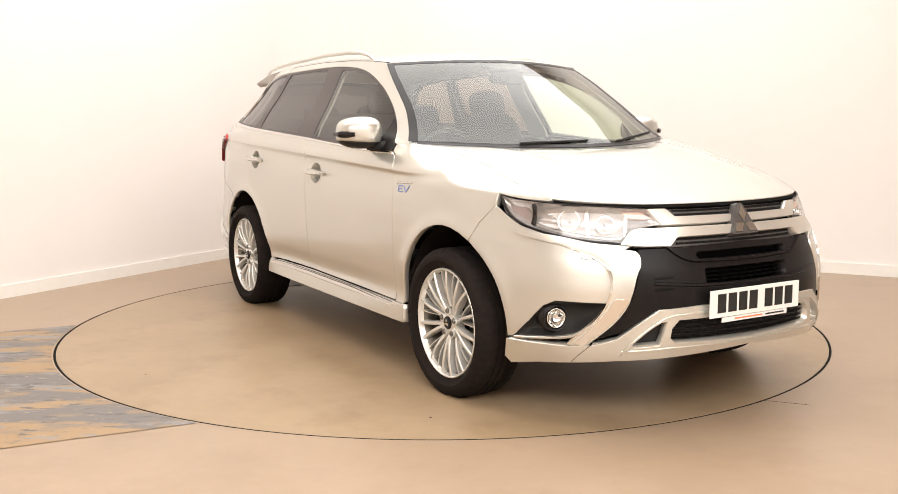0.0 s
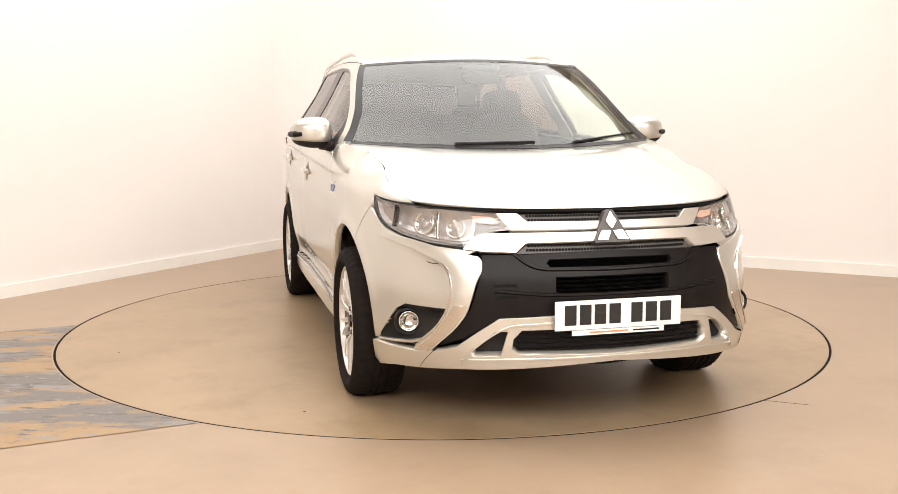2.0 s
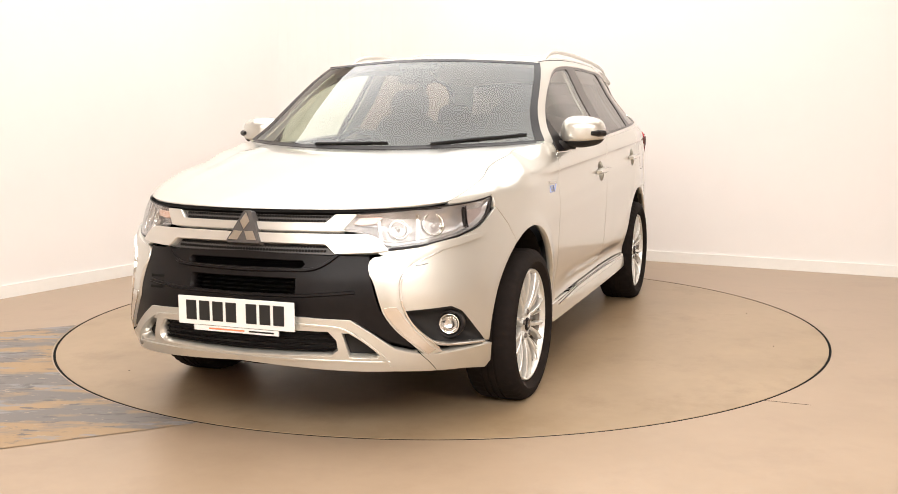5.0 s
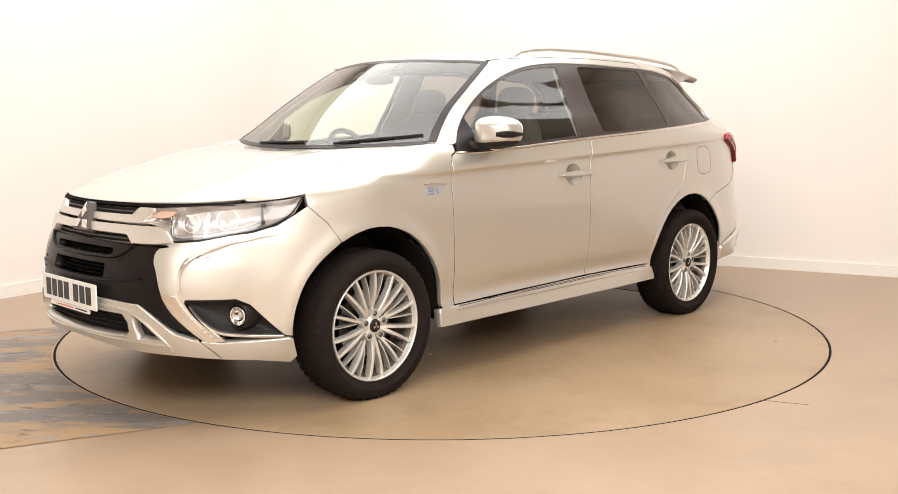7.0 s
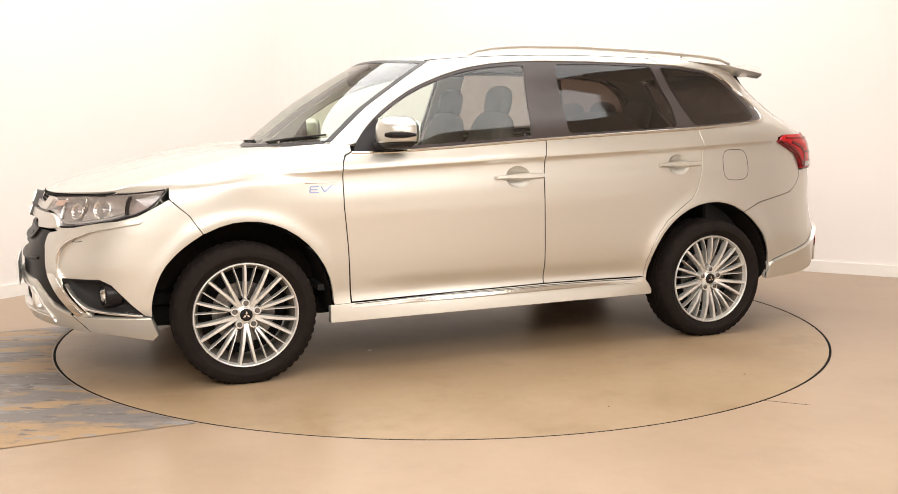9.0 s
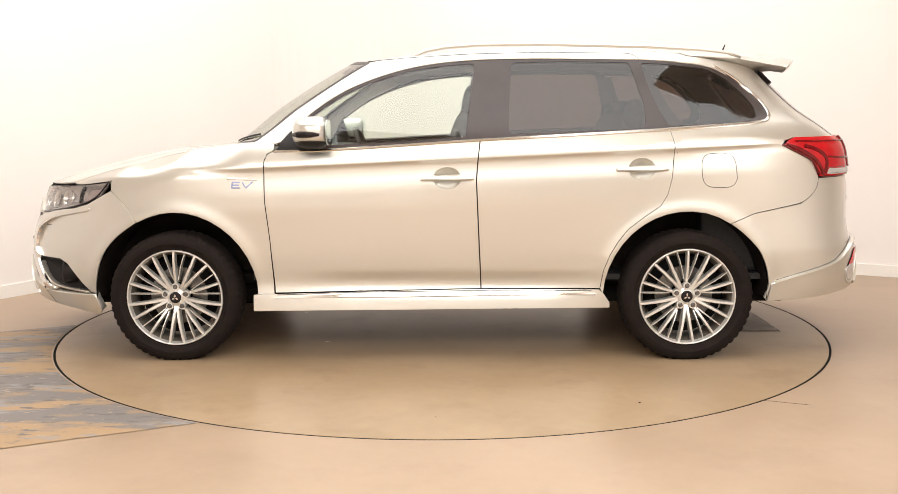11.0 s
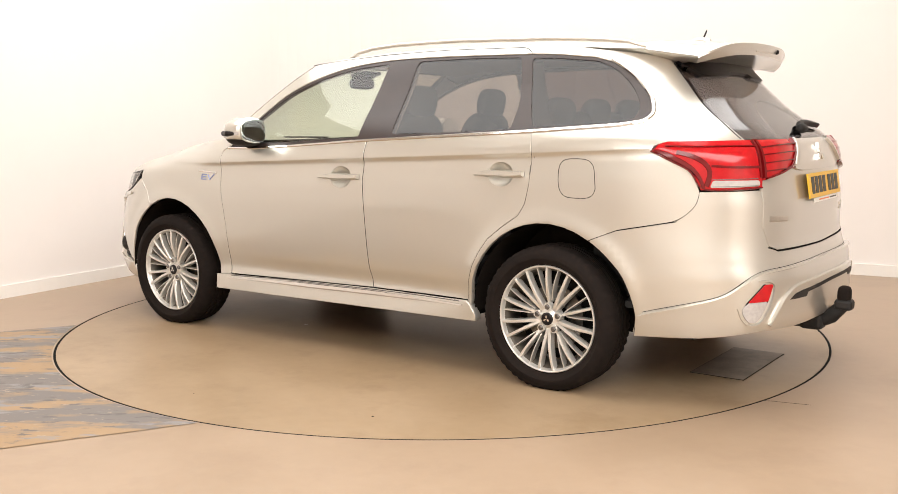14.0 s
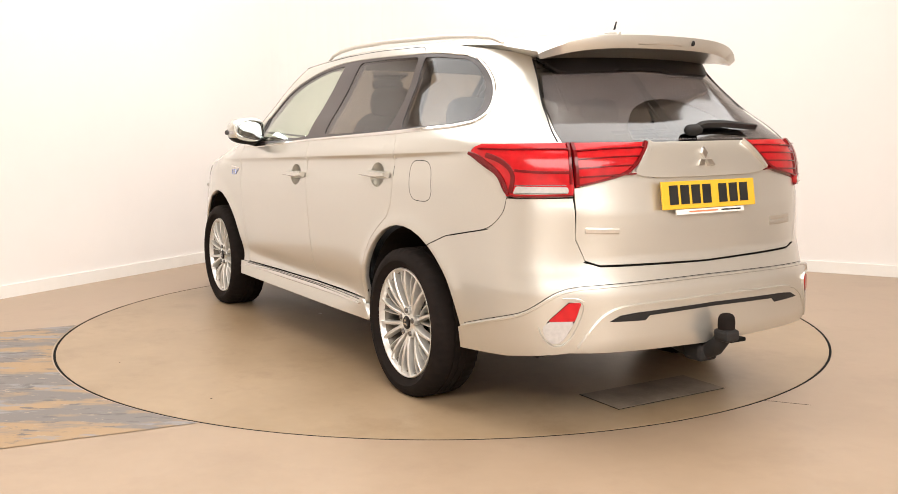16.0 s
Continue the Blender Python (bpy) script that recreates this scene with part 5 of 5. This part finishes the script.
def build_roof_details(car):
    scr = screen_surface()
    ws = child(car, "windscreen")[0]
    for name, poly in (("screen_band", rect(-1, -.955, .02, .99)), ("screen_band", rect(.955, 1, .02, .99)), ("screen_band", rect(-.955, .955, .955, .995)), ("screen_band", rect(-.955, .955, .0, .026))):
        panel(name, scr, poly, BLACK_GLOSS, ws, off=.0015, thick=.003, gap=0, step=.08)
    panel("sensor_cover", scr, [(-.20, .96), (.20, .96), (.15, .885), (-.15, .885)], BLACK_GLOSS, ws, off=-.012, thick=.02, gap=0, step=.05)
    for line in ([(.38, .035), (.6, .06), (.92, .085)], [(-.38, .03), (-.1, .045), (.12, .05)]):
        w = ribbon("wiper_blade", scr, line, [.013, .011, .008], BLACK_MATT, ws, off=.010, thick=-.003)
    bm = bmesh.new()
    superq(bm, (.52, 0, 1.475), (.025, .11, .035), .6)
    smooth(part("rear_view_mirror", bm, BLACK_MATT, ws))
    # scuttle between bonnet and screen
    panel("scuttle", lambda v, c: scr(v, c * .1) * 1.0 + np.array([.02, 0, -.02]), rect(-.97, .97, -.6, .4), BLACK_MATT, car, off=-.004, thick=.01, gap=0, step=.1)
    ribbon("bonnet_seal", nose, [(-.80, .908), (-.4, .902), (0, .899), (.4, .902), (.80, .908)], .012, DARK, car, off=-.004, thick=.03)
    for s in (1, -1):
        bm = bmesh.new()
        line = [(.10, .602, 1.585), (.02, .60, 1.622), (-.08, .598, 1.640), (-.25, .595, 1.652), (-.6, .59, 1.655), (-1.17, .58, 1.640), (-1.45, .575, 1.622), (-1.58, .572, 1.606), (-1.66, .57, 1.58)]
        tube(bm, [(x, s * y, z - .008) for x, y, z in line], [.006, .010, .012, .012, .012, .012, .011, .009, .006], 10)
        smooth(part("roof_rail", bm, SATIN, car, "satin silver roof rail"))
        ribbon("roof_gutter", side(s), [(.33, 1.556), (.12, 1.575), (-.2, 1.594), (-.6, 1.601), (-1.1, 1.594), (-1.16, 1.565)], .004, BLACK_MATT, child(car, "side_frame")[0 if s > 0 else 1], off=.0008, thick=.003)
    bm = bmesh.new()
    superq(bm, (-1.70, 0, 1.628), (.05, .018, .02), .8)
    aer = smooth(part("aerial_foot", bm, PAINT, car))
    bm = bmesh.new()
    tube(bm, [(-1.705, 0, 1.63), (-1.726, 0, 1.682)], [.006, .003], 8)
    part("aerial", bm, BLACK_MATT, aer)
    # roof spoiler
    roof = roof_surface()

    def loft(v):
        v = float(v)
        a = Vector(roof(np.array([v]), np.array([.80]))[0]) + Vector((0, 0, .002))
        t = Vector((-2.025 + .05 * v * v + .07 * abs(v) ** 6, .565 * v, 1.597 - .018 * v * v - .058 * abs(v) ** 5))
        m = (a + t) / 2 + Vector((0, 0, .014))
        lo = t + Vector((.014, -.02 * v, -.054 + .024 * abs(v) ** 6))
        w = Vector(tail(np.array([v * .640]), np.array([1.512 - .012 * v * v]))[0]) + Vector((-.012, 0, 0))
        return [a, m, t, t + Vector((-.002, 0, -.009)), lo, (lo + w) / 2 + Vector((0, 0, .006)), w]
    bm = bmesh.new()
    rows = [[bm.verts.new(p) for p in loft(v)] for v in np.linspace(-1, 1, 33)]
    for p, q in zip(rows, rows[1:]):
        for k in range(6):
            bm.faces.new((p[k], p[k + 1], q[k + 1], q[k]))
    bm.faces.new(rows[0])
    bm.faces.new(rows[-1])
    bmesh.ops.recalc_face_normals(bm, faces=bm.faces)
    sp = smooth(part("roof_spoiler", bm, PAINT, car))
    sp.data.set_sharp_from_angle(angle=radians(40))
    bm = bmesh.new()
    box(bm, (-.006, -.125, -.011), (.012, .125, .011), .004, pose(-2.008, 0, 1.566, 0, 38, 0))
    part("brake_light", bm, SATIN_EDGE, sp, "high brake light, unlit")
    bm = bmesh.new()
    superq(bm, (-2.016, -.185, 1.572), (.012, .008, .012), .9)
    part("washer_jet", bm, BLACK_MATT, sp)


def build_cabin(car):
    roof = roof_surface()
    panel("headlining", roof, rect(-.96, .96, .04, .96), TRIM_LIGHT, car, off=-.045, thick=.003, gap=0, step=.08)
    bm = bmesh.new()
    box(bm, (-2.15, -.74, .40), (.95, .74, .43))
    box(bm, (-2.15, -.66, .43), (-1.45, .66, .80), .02)
    part("cabin_floor", bm, TRIM_DARK, car)
    # dashboard
    bm = bmesh.new()
    box(bm, (.52, -.72, .70), (.98, .72, 1.045), .06)
    box(bm, (.70, -.66, 1.0), (1.05, .66, 1.085), .03)
    superq(bm, (.58, -.36, 1.06), (.10, .17, .05), .7)
    dash = part("dashboard", bm, TRIM_DARK, car)
    bm = bmesh.new()
    ring = []
    m = pose(.43, -.36, 1.02, 0, -66, 0)
    pts = [m @ Vector((.185 * math.cos(t), .185 * math.sin(t), 0)) for t in np.linspace(0, 2 * math.pi, 33)]
    tube(bm, pts, .016, 8)
    tube(bm, [m @ Vector((0, -.18, 0)), m @ Vector((0, 0, -.02)), m @ Vector((0, .18, 0))], [.02, .04, .02], 8)
    tube(bm, [m @ Vector((0, 0, -.02)), m @ Vector((0, 0, -.2))], .04, 8)
    smooth(part("steering_wheel", bm, TRIM_DARK, dash))

    def seat(x, y, w, head, rows):
        bm = bmesh.new()
        superq(bm, (x + .22, y, .62), (.26, w, .09), .45)
        base = smooth(part("seat", bm, SEAT, car))
        bm = bmesh.new()
        superq(bm, (0, 0, .335), (.075, w, .355), .5, squeeze=lambda p: Vector((p.x, p.y * (1 - .16 * max(0, p.z)), p.z)))
        bm.transform(pose(x - .02, y, .62, 0, -14, 0))
        smooth(part("backrest", bm, SEAT, base))
        for hy in head:
            bm = bmesh.new()
            superq(bm, (0, 0, 0), (.05, .125, .092), .68)
            bm.transform(pose(x - .20, hy, rows, 0, -10, 0))
            smooth(part("headrest", bm, SEAT, base))
            for d in (-.05, .05):
                bm = bmesh.new()
                tube(bm, [(x - .19, hy + d, rows - .05), (x - .165, hy + d, rows - .18)], .006, 6)
                part("headrest_rod", bm, STEEL, base)
    for y in (.36, -.36):
        seat(-.02, y, .25, (y,), 1.345)
    seat(-.92, 0, .62, (.40, 0, -.40), 1.265)
    for s in (1, -1):
        # pale inner pillars
        f = side(s)
        panel("pillar_trim", f, [(-.20, 1.15), (-.245, 1.55), (-.42, 1.55), (-.40, 1.15)], TRIM_LIGHT, car, off=-.035, thick=.01, gap=0, step=.08)
        panel("pillar_trim", f, [(.87, 1.14), (.68, 1.30), (.40, 1.48), (.30, 1.54), (.24, 1.50), (.44, 1.41), (.64, 1.28), (.72, 1.15)], TRIM_LIGHT, car, off=-.03, thick=.01, gap=0, step=.06)
        panel("pillar_trim", f, [(-1.14, 1.54), (-1.27, 1.20), (-1.40, 1.20), (-1.24, 1.54)], TRIM_DARK, car, off=-.035, thick=.01, gap=0, step=.08)


def build_marks(base):
    bm = bmesh.new()
    box(bm, (-1.992, -.343, .0005), (-1.728, .293, .004), .001)
    hatch = part("hatch_cover", bm, HATCH, base)
    for lo, hi in (((-1.996, -.347), (-1.992, .297)), ((-1.728, -.347), (-1.724, .297)), ((-1.992, .293), (-1.728, .297)), ((-1.992, -.347), (-1.728, -.343))):
        bm = bmesh.new()
        box(bm, (*lo, .0005), (*hi, .0022))
        part("hatch_joint", bm, DARK, hatch)
    rnd = random.Random(8)
    for x, y, r, mat in ((0.0, 1.957, .006, DARK), (1.66, -1.05, .010, DARK), (.65, .55, .018, SKIRT), (-.9, 1.75, .008, DARK), (.3, -1.9, .009, DARK), (.9, -.3, .014, SKIRT)):
        bm = bmesh.new()
        n = 7
        ring = [bm.verts.new((x + r * rnd.uniform(.5, 1.2) * math.cos(2 * math.pi * i / n), y + .6 * r * rnd.uniform(.5, 1.2) * math.sin(2 * math.pi * i / n), .0008)) for i in range(n)]
        top = bm.verts.new((x, y, .003))
        for i in range(n):
            bm.faces.new((ring[i], ring[(i + 1) % n], top))
        part("paint_chip", bm, mat, base)


def build_car():
    car = new("car")
    tagged(car, "champagne silver five-door off-road car with tinted rear windows", "car")
    for s in (1, -1):
        build_side(car, s)
        for x in (FX, RX):
            build_wheel(car, x, s)
    build_front(car)
    build_rear(car)
    build_under(car)
    build_tops(car)
    build_lamps(car)
    build_front_details(car)
    build_rear_details(car)
    build_mirrors(car)
    build_roof_details(car)
    build_cabin(car)
    return car


car = build_car()
build_marks(turntable)


# ---- what moves ----
OFFSET = (.0497, .0757)
TURN = [(0, -59.28), (.5, -60.98), (1, -64.48), (1.5, -69.6), (2, -75.50), (2.5, -81.45), (3, -87.50), (3.5, -93.50), (4, -99.60), (4.5, -105.55), (5, -111.42),
        (6, -123.4), (7, -135.0), (7.5, -140.75), (8, -146.70), (8.5, -152.62), (9, -158.35), (10, -169.6), (11, -181.0), (11.5, -186.85), (12, -192.75),
        (12.5, -198.6), (13, -204.35), (13.5, -210.2), (14, -216.0), (14.5, -221.7), (15, -227.7), (15.5, -233.55), (16, -239.50)]


def motions():
    at = pose(*OFFSET, 0)
    walk(turntable, [(t, pose(0, 0, 0, 0, 0, a)) for t, a in TURN])
    walk(car, [(t, pose(0, 0, 0, 0, 0, a) @ at) for t, a in TURN])


motions()
